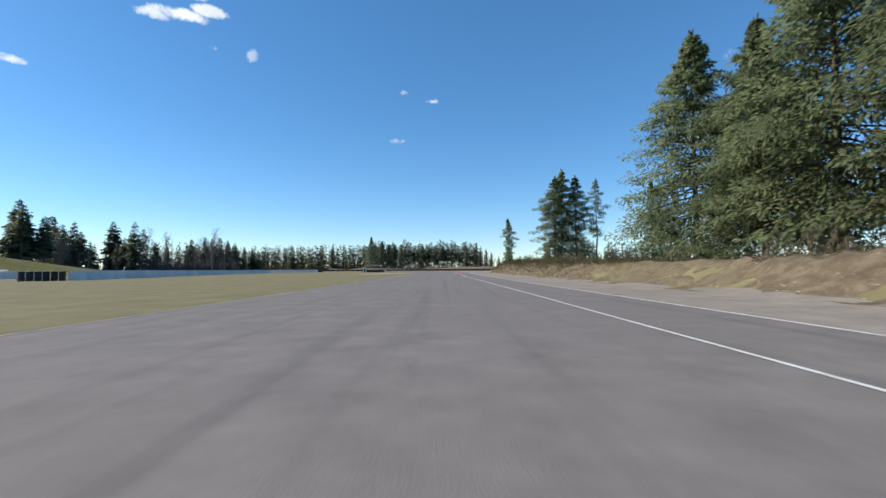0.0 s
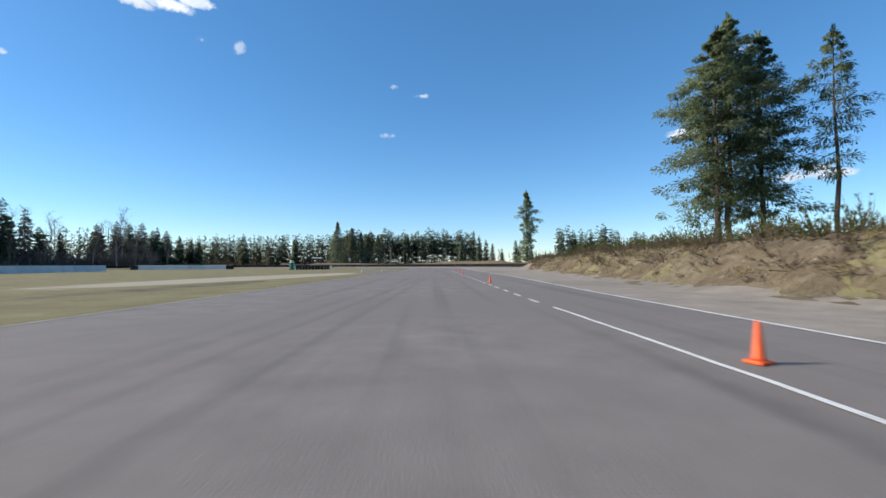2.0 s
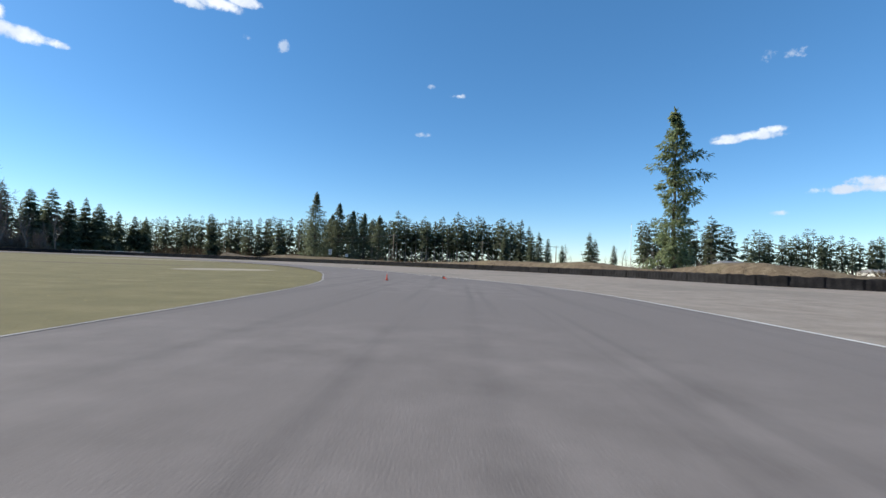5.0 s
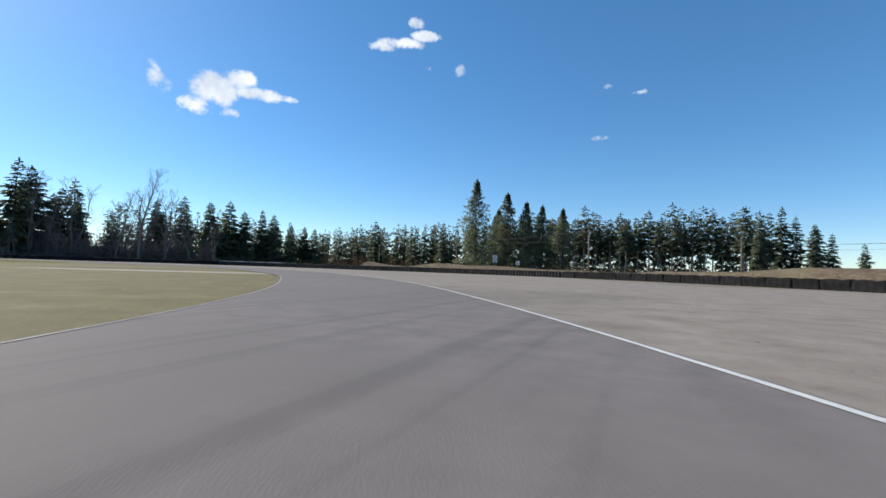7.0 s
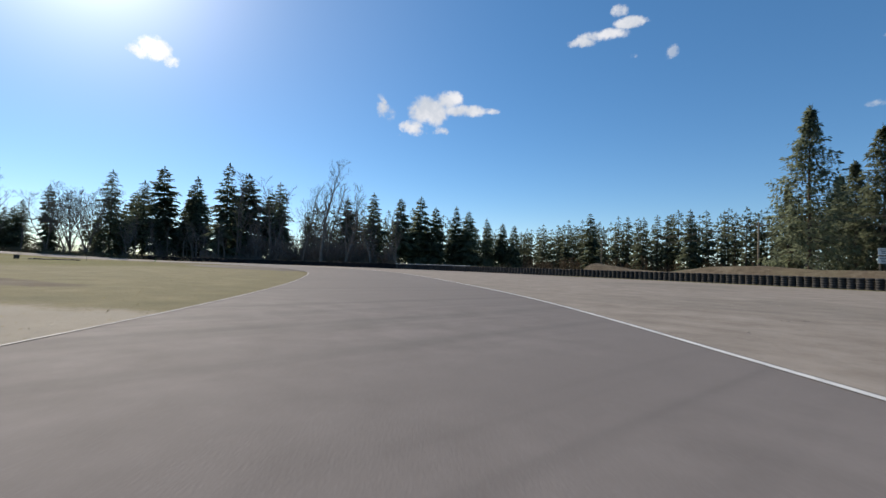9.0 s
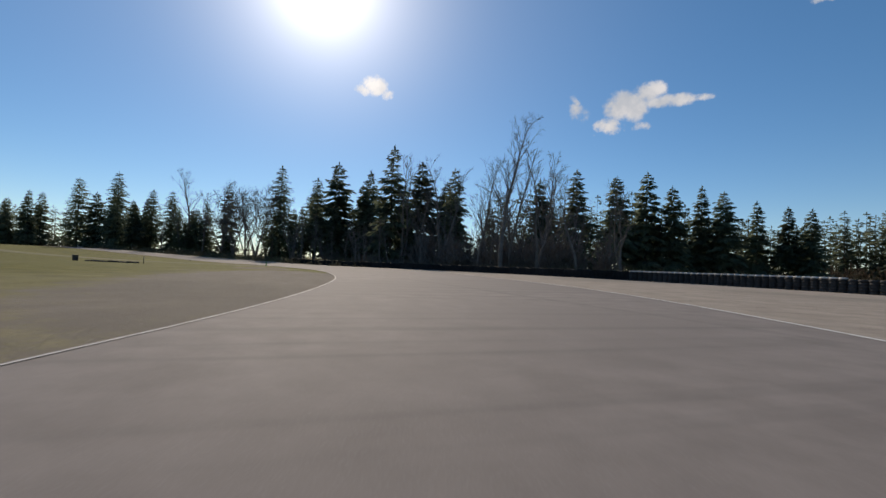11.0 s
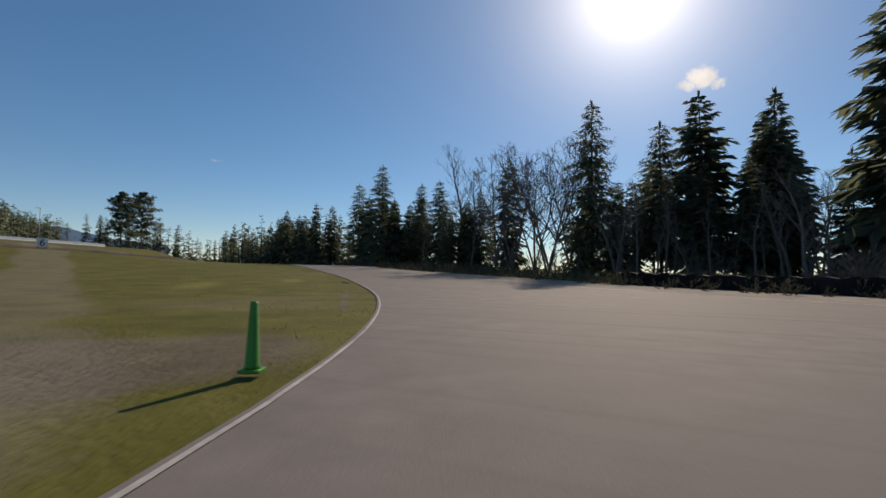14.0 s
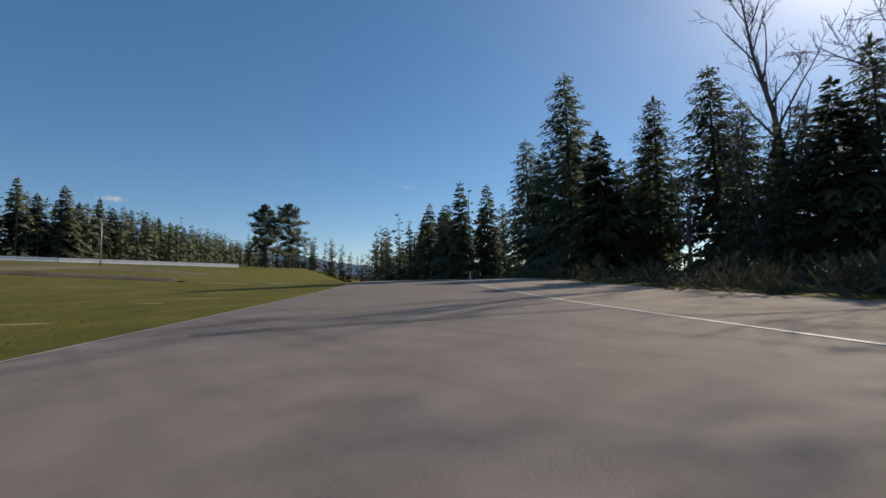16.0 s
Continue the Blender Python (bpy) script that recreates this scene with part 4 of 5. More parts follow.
SAPLING = [bare_tree_meshes(191 + k, 12.0, 9, 1, 0.26, 0.5) for k in range(4)]
rnd_s = random.Random(79)
plant("bare_tree", "slim leafless sapling at the edge of the wood", "tree", SAPLING,
      [(-150 - k + rnd_s.uniform(-3, 3), 303 - 22 * math.sin(k / 40) - 26 * (k / 60) ** 2 + rnd_s.uniform(-3, 8), rnd_s.uniform(7, 14)) for k in range(0, 60, 2)]
      + [(-198 - 0.35 * k + rnd_s.uniform(-6, 5), 300 - 1.25 * k + rnd_s.uniform(-3, 3), rnd_s.uniform(6, 12)) for k in range(0, 72, 3)], "leafless saplings round the bend", h0=12)
plant("bare_tree", "thin leafless sapling in the scrub beyond the run-off", "tree", SAPLING,
      [(38 + 2.6 * k + rnd_s.uniform(-2, 2), 330 - 0.9 * k + rnd_s.uniform(-9, 9), rnd_s.uniform(5, 10)) for k in range(20)] + [(47, 118, 5), (52, 104, 4.5), (60, 112, 5), (44, 96, 4)], "leafless saplings beyond the run-off", h0=12)
WIDE = [clumpy_fir_meshes(85 + k, 15.0, (4.6, 3.4)[k], (0.24, 0.28)[k], 56, 5, 44, "fir", full=0.34, lobes=0.5, size=0.45, plump=0.12, droop=0.05, thick=0.5, slim=0.16) for k in range(2)]
plant("pine_tree", "broad dark pine standing alone on the grass rise", "tree", WIDE, [(-248, 93, 21), (-239, 96, 19.5)], "pines on the rise", h0=15)
plant("fir_tree", "dark fir on the skyline of the rise", "tree", FIR,
      [(-158, 12, 22), (-168, 16, 23), (-176, 12, 21), (-185, 19, 24.5), (-191, 10, 22), (-197.7, 23, 23.5), (-203, 12, 20), (-210, 5, 23), (-216, -4, 21), (-224, -12, 22), (-232, -24, 21), (-240, -34, 22),
       (-250, -50, 21), (-260, -66, 22), (-272, -84, 21), (-285, -102, 22), (-300, -122, 22), (-318, -142, 22), (-150, 22, 21), (-142, 10, 22), (-132, 16, 21)], "firs on the skyline", h0=20, grow=1.12)
plant("fir_tree", "tall dark fir on the far side of the infield", "tree", FIR,
      [(-152, 164, 23), (-157, 167, 20), (-147, 160, 20), (-160, 156, 22), (-143, 164, 17), (-166, 162, 19)], "firs across the infield", h0=20)
plant("fir_tree", "slender young fir in scrub beyond the run-off", "tree", FIR_SLIM,
      [(29, 378, 20), (33, 379, 17.5), (37, 376, 15), (42, 380, 13), (47, 372, 10), (50, 338, 13), (52.5, 340, 11), (58, 335, 9), (20, 360, 15), (30, 352, 13), (66, 300, 8), (71, 304, 9), (84, 296, 8), (-130, 395, 20), (-95, 398, 19)],
      "young firs beyond the run-off", h0=20, grow=1.15)


def far_wood(name, label, line, rows, gap, h, bare, seed, bark="bark"):
    """A belt of wood: many simple firs in one mesh."""
    rnd = random.Random(seed)
    tv, tf, crown = [], [], Crown()
    for a, b in zip(line, line[1:]):
        a, b = Vector(a), Vector(b)
        n = int((b - a).length / gap)
        side = Vector((-(b - a).y, (b - a).x)).normalized()
        for i in range(n):
            for row in range(rows):
                p = a.lerp(b, (i + rnd.random()) / n) + side * (row * 8 + rnd.uniform(-3, 3))
                hh = h * rnd.uniform(0.78, 1.0) * (1.12 if rnd.random() < 0.14 else 1.0)
                base = Vector((p.x, p.y, land(p.x, p.y)))
                low = min((bare if row < 2 else bare * 0.5) * rnd.uniform(0.75, 1.15), 0.6)
                fir_into(rnd, tv, tf, crown, base, hh, hh * rnd.uniform(0.12, 0.17), low, (15, 11, 7)[min(row, 2)], (6, 6, 5)[min(row, 2)], (6, 3, 2)[min(row, 2)], ragged=0.5, power=0.45, core=(30, 22, 12)[min(row, 2)], gap=0.06, wide=(1.2, 1.7, 2.6)[min(row, 2)])
                for s in range(10 if row < 2 else 4):
                    az = rnd.uniform(0, 6.283)
                    o = Vector((math.cos(az), math.sin(az), rnd.uniform(0.3, 1.3))).normalized()
                    q = base + Vector((rnd.uniform(-2.5, 2.5), rnd.uniform(-2.5, 2.5), rnd.uniform(0, 2.6)))
                    crown.add(q, o, Vector((-o.y, o.x, rnd.uniform(-0.5, 0.5))).normalized(), rnd.uniform(1.2, 2.4), rnd.uniform(0.4, 0.9), 0.2, o)
    root = thing(name, label, "woodland", kind="stuff")
    part("trunks", mesh_of("trunks", tv, tf, bark), root)
    part("crowns", crown.mesh("crowns", "fir"), root)


far_wood("fir_wood", "belt of tall firs with pale bare trunks beyond the bend", [(-70, 402), (-20, 388), (10, 385), (27, 381)], 5, 2.9, 24, 0.46, 5, "pale_bark")
far_wood("fir_wood", "clump of tall firs far beyond the run-off", [(88, 388), (108, 384), (128, 380)], 3, 2.8, 26, 0.3, 27, "pale_bark")
far_wood("fir_wood", "far dark belt of fir wood behind the barrier", [(-205, 440), (-150, 425), (-110, 412), (-68, 404)], 4, 3.6, 24, 0.15, 6)
far_wood("fir_wood", "far belt of firs behind the brush bank", [(141, 386), (200, 382), (260, 372)], 3, 3.6, 22, 0.3, 7)
far_wood("fir_wood", "dark wood behind the trees of the bend", [(-215, 440), (-200, 380), (-188, 340), (-196, 310)], 3, 3.6, 21, 0.06, 8)
far_wood("fir_wood", "thin dark wood behind the leafless trees", [(-206, 305), (-222, 268), (-233, 240), (-236, 215), (-250, 190)], 1, 9.0, 16, 0.3, 18)
far_wood("fir_wood", "dense dark wood at the far end of the rise", [(-254, 184), (-262, 154), (-285, 120), (-330, 70)], 3, 2.3, 14.5, 0.03, 9)
far_wood("fir_wood", "dark wood along the skyline of the rise", [(-340, -160), (-280, -100), (-225, -18), (-190, 8), (-120, 14)], 3, 3.0, 24, 0.04, 19)
far_wood("fir_wood", "low dark wood behind the lone pines", [(-248, 58), (-262, 78), (-278, 92), (-296, 108)], 2, 3.0, 12.5, 0.05, 29)
far_wood("fir_wood", "low far wood beyond the straight", [(250, -100), (260, 60), (255, 280)], 2, 9.0, 16, 0.25, 10)


# ---------------------------------------------------------------- brush, grass
def tufts(name, label, category, spots, mat, low, high, width, blades, lean=0.5, seed=1):
    """Many upright blades or twigs in clumps, joined."""
    rnd = random.Random(seed)
    v, f = [], []
    for x, y, s in spots:
        z = land(x, y)
        for _ in range(blades):
            a = rnd.uniform(0, 6.283)
            rr = rnd.random() ** 0.5 * 0.9 * s
            p = Vector((x + rr * math.cos(a), y + rr * math.sin(a), z - 0.06))
            h = rnd.uniform(low, high) * s
            d = Vector((rnd.uniform(-lean, lean), rnd.uniform(-lean, lean), 1)) * h
            w = width * rnd.uniform(0.6, 1.4)
            sd = Vector((math.cos(a + 1.3), math.sin(a + 1.3), 0)) * w
            k = len(v)
            v += [p - sd * 0.5, p + d * 0.5 + sd, p + d, p + d * 0.5 - sd]
            f += [(k, k + 1, k + 2, k + 3)]
    solid(name, label, category, mesh_of(name, v, f, mat), kind="stuff")


def bushes(name, label, spots, mat, high, width, twigs, seed, spread=0.85, fine=1.0):
    """Rounded airy shrubs: stems fanned from the root, with fine twigs along them."""
    rnd = random.Random(seed)
    v, f = [], []
    for x, y, s in spots:
        z = land(x, y) - 0.05
        r, h = spread * s * rnd.uniform(0.7, 1.3), high * s * rnd.uniform(0.7, 1.25)
        stems = []
        for _ in range(max(6, twigs // 12)):
            a, e = rnd.uniform(0, 6.283), rnd.random() ** 0.8
            stems.append(Vector((math.cos(a) * (1 - e * e) ** 0.5 * r, math.sin(a) * (1 - e * e) ** 0.5 * r, e * h)) * rnd.uniform(0.75, 1.05))
        root = Vector((x, y, z))
        for i in range(twigs):
            o = stems[i % len(stems)]
            if i < len(stems):
                q, d = root + Vector((rnd.uniform(-0.15, 0.15), rnd.uniform(-0.15, 0.15), 0)) * r, o * 1.0
            else:
                d = (o.normalized() + Vector((rnd.uniform(-0.8, 0.8), rnd.uniform(-0.8, 0.8), rnd.uniform(-0.3, 0.6)))).normalized()
                q = root + o * rnd.uniform(0.25, 0.92)
                d = d * min(rnd.uniform(0.14, 0.34) * (h + r) * 0.5, 1.3) * fine
            w = d.orthogonal().normalized()
            w.rotate(Matrix.Rotation(rnd.uniform(0, 3.14), 3, d))
            w *= width * rnd.uniform(0.6, 1.5)
            k = len(v)
            v += [q, q + d * 0.5 + w, q + d, q + d * 0.5 - w]
            f += [(k, k + 1, k + 2, k + 3)]
    solid(name, label, "brush", mesh_of(name, v, f, mat), kind="stuff")


rnd_b = random.Random(78)


def bank_spots(n, seed, y0, y1, s0, s1, lo=0.7, hi=1.4, gate=-0.05):
    rnd = random.Random(seed)
    out = []
    for _ in range(n):
        y = rnd.uniform(y0, y1)
        if noise.noise((y * 0.09, seed, 0)) + 0.5 * rnd.random() < gate:
            continue
        out.append((lerp_table(BANK_FOOT, y) + rnd.uniform(s0, s1), y, rnd.uniform(lo, hi)))
    return out


tufts("dry_grass", "dry straw-coloured grass on the earth bank", "grass", bank_spots(1900, 2, 30, 215, 0.5, 6), "straw", 0.08, 0.32, 0.013, 20, 0.9, 2)
bushes("brush", "brown leafless brush on top of the bank", bank_spots(1250, 3, 44, 200, 1.3, 8.5, 0.45, 1.35, -0.6), "brush", 0.95, 0.015, 82, 3, 0.95, 0.7)
bushes("weeds", "low brown weeds and clods on the bank face", bank_spots(1400, 33, 36, 200, 0.6, 4.4, 0.25, 0.7, -0.6), "brush", 0.6, 0.012, 36, 33, 1.0)
bushes("broom_shrubs", "olive green broom shrubs on the bank", bank_spots(260, 4, 46, 225, 3.0, 10, 0.6, 1.75, -0.3), "broom", 1.05, 0.021, 220, 4, 0.95, 0.5)
bushes("broom_shrubs", "tall olive broom shrubs along the crest of the bank", bank_spots(90, 14, 62, 150, 4.5, 9.5, 1.1, 1.8, -0.4), "broom", 1.15, 0.024, 320, 14, 0.95, 0.42)
bushes("undergrowth", "dark tangled undergrowth below the spruces", bank_spots(240, 5, 5, 48, 2.4, 11, 0.5, 1.1), "thatch", 1.2, 0.016, 130, 5, 1.1, 0.5)


def outside_spots(n, seed, d0, d1, a, b, lo=0.7, hi=1.5):
    rnd = random.Random(seed)
    out = []
    for _ in range(n):
        k = rnd.uniform(a, b) * (len(BARRIER) - 1)
        i = min(int(k), len(BARRIER) - 2)
        p = Vector(BARRIER[i][:2]).lerp(Vector(BARRIER[i + 1][:2]), k - i)
        t = (Vector(BARRIER[i + 1][:2]) - Vector(BARRIER[i][:2])).normalized()
        q = p + Vector((t.y, -t.x)) * rnd.uniform(d0, d1)
        out.append((q.x, q.y, rnd.uniform(lo, hi)))
    return out


bushes("brush", "brown leafless brush behind the barrier", outside_spots(300, 6, 2.5, 22, 0.3, 0.62, 0.6, 1.3), "brush", 0.9, 0.025, 60, 6)
bushes("brush", "brown scrub on the open ground beyond the berm", [(10 + 0.9 * k + rnd_b.uniform(-3, 3), 318 - 0.25 * k + rnd_b.uniform(-14, 10), rnd_b.uniform(0.7, 1.4)) for k in range(90)], "brush", 2.0, 0.05, 60, 17, 1.8)
bushes("brush", "tall brown leafless brush behind the rubber barrier", outside_spots(420, 16, 4, 45, 0.0, 0.36, 0.9, 2.0), "brush", 1.1, 0.03, 70, 16)
tufts("dry_grass", "dry straw-coloured grass behind the barrier", "grass", outside_spots(700, 7, 1.5, 25, 0.0, 0.7), "straw", 0.15, 0.5, 0.03, 14, 0.7, 7)
bushes("undergrowth", "dark tangled undergrowth below the trees of the bend", outside_spots(420, 8, 3, 20, 0.55, 1.0, 0.8, 1.9), "thatch", 1.1, 0.034, 56, 8, 1.1)
rnd_u = random.Random(77)
bushes("undergrowth", "dark tangled undergrowth along the wood edge",
      [(x + rnd_u.uniform(-5, 5), y + rnd_u.uniform(-5, 5), rnd_u.uniform(0.9, 2.0)) for x, y in
       [(-200 - 0.95 * k * 0.5 + 4 * math.sin(k), 247 - k * 0.62) for k in range(150)] for _ in range(3)], "thatch", 0.95, 0.03, 60, 9, 1.1)

bushes("bare_thicket", "hazy grey-brown leafless thicket among the firs",
       [(-138 - 0.9 * k + rnd_b.uniform(-3, 3), 306 - 20 * math.sin(k / 50) + rnd_b.uniform(-3, 6), rnd_b.uniform(0.7, 1.3)) for k in range(62)], "twig", 9.0, 0.05, 420, 41, 3.2)
bushes("bare_thicket", "hazy grey-brown leafless thicket behind the barrier",
       [(-150 - 0.7 * k + rnd_b.uniform(-3, 3), 300 - 0.2 * k - 0.012 * k * k + rnd_b.uniform(0, 9), rnd_b.uniform(0.7, 1.3)) for k in range(0, 46)], "twig", 3.6, 0.025, 260, 42, 2.6)
bushes("bare_thicket", "grey-brown leafless thicket between the firs of the bend",
       [(-186 - 0.62 * k + rnd_b.uniform(-4, 4), 312 - 1.35 * k + rnd_b.uniform(-4, 4), rnd_b.uniform(0.6, 1.2)) for k in range(0, 66, 2)], "twig", 5.0, 0.03, 260, 44, 3.0)
bushes("bare_thicket", "hazy brown leafless understorey in front of the far wood",
       [(-200 + 1.45 * k + rnd_b.uniform(-2, 2), 428 - 0.245 * k + rnd_b.uniform(-6, 2), rnd_b.uniform(0.6, 1.25)) for k in range(112)], "brush", 6.5, 0.09, 110, 45, 3.2, 1.3)
bushes("bare_thicket", "low brown leafless understorey below the tall firs",
       [(-45 + 1.5 * k + rnd_b.uniform(-2, 2), 386 - 0.09 * k + rnd_b.uniform(-5, 1), rnd_b.uniform(0.5, 1.2)) for k in range(50)], "brush", 3.6, 0.07, 100, 46, 2.4, 1.2)
OUTER = [p for p in offset_line(RIGHT_EDGE, 9.5) if p.x < -168 and p.x > -232]
bushes("undergrowth", "dark tangled undergrowth along the outer road edge",
       [(p.x + rnd_b.uniform(-4, 3), p.y + rnd_b.uniform(-4, 4), rnd_b.uniform(0.5, 1.35)) for p in OUTER for _ in range(7)], "thatch", 1.15, 0.033, 56, 43, 1.2)
bushes("undergrowth", "dark scrub in front of the fir wood",
      [(-75 + 1.3 * k + rnd_b.uniform(-2, 2), 392 - 0.16 * k + rnd_b.uniform(-6, 4), rnd_b.uniform(0.9, 1.6)) for k in range(100) for _ in range(2)], "thatch", 2.0, 0.06, 50, 14, 1.4)


def verge_spots(n, seed, d0, d1, a, b):
    rnd = random.Random(seed)
    out = []
    for _ in range(n):
        i = rnd.randrange(int(a * len(LEFT_EDGE)), int(b * len(LEFT_EDGE)) - 1)
        p, q = Vector(LEFT_EDGE[i][:2]), Vector(LEFT_EDGE[i + 1][:2])
        t = (q - p).normalized()
        c = p.lerp(q, rnd.random()) + Vector((-t.y, t.x)) * (d0 + (d1 - d0) * rnd.random() ** 2)
        out.append((c.x, c.y, rnd.uniform(0.6, 1.2)))
    return out


TRACK = curve_points([(-137, 255.5), (-141, 249), (-146, 241), (-152, 229.5), (-160, 214), (-170, 192), (-180, 172), (-190, 148)], 8)
PADS = [(-95, 257.6, 20), (-121, 254.8, 7), (-141, 251, 4)]


def off_gravel(spots):
    return [s for s in spots if min((Vector(s[:2]) - Vector(p[:2])).length for p in TRACK) > 3.0 and all(math.hypot(s[0] - x, (s[1] - y) * 2) > r for x, y, r in PADS)]


tufts("verge_grass", "short dry grass tufts along the track edge", "grass", off_gravel(verge_spots(1500, 11, 0.15, 9, 0.05, 0.58)), "straw", 0.03, 0.08, 0.010, 14, 1.0, 11)
tufts("verge_grass", "short green grass tufts along the track edge", "grass", off_gravel(verge_spots(2300, 12, 0.15, 12, 0.62, 0.97)), "blade", 0.03, 0.085, 0.010, 14, 1.0, 12)


# ---------------------------------------------------------------- marks on the asphalt
STEP = [0.0]


def streak(name, label, pts, width, mat, lift=0.0345):
    solid(name, label, "road mark", stripe(curve_points(pts, 6), width, lift + STEP[0], mat=mat, wobble=0.05), kind="structure")
    STEP[0] += 0.0002


# one narrow strip, darker than the asphalt round it
for pts in ([(-182.3, 224.4), (-184, 225), (-185.3, 225.6), (-187, 226.2), (-189.5, 227.4)],):
    streak("asphalt_patch", "narrow dark strip across the asphalt", pts, 0.42, "patch")


# ---------------------------------------------------------------- traffic cones
def cone_meshes(h, mat, slim, dark):
    b, r = (0.3, 0.115) if slim else (0.46, 0.155)
    base = box_mesh("base", h * b, h * b, 0.035, "rubber" if dark else mat, 0.012)
    body = lathe_mesh("body", [(r * h, 0.035), (r * h * 0.98, 0.06), (r * h * 0.9, 0.07), (0.055 * h, h * 0.97), (0.04 * h, h)], mat, 18)
    return base, body


def cone(h, mat, x, y, label, turn=0.0, lying=False, slim=False):
    base, body = cone_meshes(h, mat, slim, lying)
    root = thing("traffic_cone", label, "traffic cone", "cones on the track")
    part("base", base, root)
    part("body", body, root)
    z = land(x, y) + 0.034
    root.matrix_world = pose(x, y, z, 0, 0, turn) if not lying else pose(x, y, z + 0.125, 0, 0, turn) @ pose(0, 0, 0, 0, 104, 0)
    return root


first = cone(0.40, "orange", 3.75, 79.2, "upright orange plastic traffic cone by the lane line", 20)
for x, y, a in ((3.7, 98.4, 50), (3.75, 118.1, 10), (4.55, 139.6, 70), (4.8, 152.0, 30)):
    copy_thing(first, pose(x, y, 0.034, 0, 0, a))
cone(0.33, "red", -2.5, 186.3, "small upright red traffic cone on the open asphalt", 15)
cone(0.35, "red", 0.24, 191.15, "knocked-over red traffic cone lying on the asphalt", -48, True)
cone(0.66, "green", -140.95, 254.6, "tall green traffic cone at the grass edge", 25, False, True)


# ---------------------------------------------------------------- barriers
def along(line, step):
    """Places and headings every step metres along a line of the plan."""
    out, carry = [], 0.0
    for a, b in zip(line, line[1:]):
        a, b = Vector(a[:2]), Vector(b[:2])
        d = (b - a).length
        while carry < d:
            p = a.lerp(b, carry / d)
            out.append((p, math.degrees(math.atan2((b - a).y, (b - a).x))))
            carry += step
        carry -= d
    return out


def belt_panel(seed):
    """A bulging rubber belt panel, 2.4 m long, lapped at the ends."""
    rnd = random.Random(seed)
    verts, faces, nx, nz = [], [], 17, 7
    for side in (-1, 1):
        for j in range(nz):
            for i in range(nx):
                x, z = -1.36 + 2.72 * i / (nx - 1), 1.12 * j / (nz - 1)
                bulge = 0.25 + 0.075 * abs(math.sin(i * math.pi / 4 + 0.4)) + 0.02 * rnd.random() + 0.035 * math.sin(j * 0.9 + seed)
                verts.append((x, side * bulge, z + (0.05 * math.sin(i * 0.6 + seed * 2) - 0.03) * (j == nz - 1)))
    m = nx * nz
    for j in range(nz - 1):
        for i in range(nx - 1):
            a = j * nx + i
            faces += [(a, a + 1, a + nx + 1, a + nx), (m + a, m + a + nx, m + a + nx + 1, m + a + 1)]
    for i in range(nx - 1):
        a = (nz - 1) * nx + i
        faces.append((a, a + 1, m + a + 1, m + a))
    for j in range(nz - 1):
        for i in (0, nx - 1):
            a = j * nx + i
            faces.append((a, a + nx, m + a + nx, m + a))
    return mesh_of("belt_panel", verts, faces, "belt", True)


def tyre_mesh():
    prof = [(0.20, 0.03), (0.27, 0.0), (0.31, 0.04), (0.325, 0.11), (0.31, 0.18), (0.27, 0.22), (0.20, 0.19)]
    return lathe_mesh("tyre", prof, "rubber", 12)


def tyre_stack_mesh(seed):
    rnd = random.Random(seed)
    prof = []
    for k in range(5):
        z, w = k * 0.215, rnd.uniform(0.98, 1.04)
        prof += [(0.27 * w, z), (0.315 * w, z + 0.04), (0.325 * w, z + 0.105), (0.315 * w, z + 0.17), (0.265 * w, z + 0.21)]
    return lathe_mesh("tyre_column", prof, "rubber", 10)


PANELS = [belt_panel(k) for k in range(5)]
STACKS = [tyre_stack_mesh(k) for k in range(4)]
CAP = lathe_mesh("cap", [(0.20, 0.0), (0.27, 0.02), (0.29, 0.07), (0.26, 0.12), (0.15, 0.13)], "concrete", 10)
belt = thing("rubber_barrier", "black rubber-belted tyre barrier round the gravel run-off", "barrier")
tyres = thing("tyre_barrier", "dark stacked tyre barrier beyond the gravel", "barrier")
rail_wall = thing("rubber_barrier", "dark belted barrier in front of the leafless trees", "barrier")
n_stack = 0
for i, (p, a) in enumerate(along(BARRIER, 0.66)):
    z = land(p.x, p.y) - 0.02
    if p.x > -22 or p.x < -118:
        if i % 4 == 0:
            part("belt_panel", PANELS[(i * 7) % 5], belt if p.x > -22 else rail_wall, at=pose(p.x, p.y, z, 0, 0, a + ((i * 37) % 7 - 3) * 0.5))
    elif n_stack < 290:
        n_stack += 1
        s = part("tyre_column", STACKS[(i * 5) % 4], tyres, at=pose(p.x, p.y, z, 0, 0, i * 40))
        if -118 < p.x < -96:
            part("cap", CAP, s, "pale worn top", at=pose(0, 0, 1.06))


def jersey_mesh(length, h=1.0, mat="concrete"):
    prof = [(-0.30, 0), (-0.30, 0.08), (-0.17, 0.33), (-0.09, h - 0.02), (-0.07, h), (0.07, h), (0.09, h - 0.02), (0.17, 0.33), (0.30, 0.08), (0.30, 0)]
    n = len(prof)
    verts = [(x, y, z) for x in (-length / 2 + 0.02, length / 2 - 0.02) for y, z in prof]
    faces = [(k, k + 1, n + k + 1, n + k) for k in range(n - 1)] + [tuple(range(n))[::-1], tuple(range(n, 2 * n))]
    return mesh_of("barrier_block", verts, faces, mat)


BLOCK, TALL = jersey_mesh(3.05, 1.15), jersey_mesh(3.05, 0.9, "white")


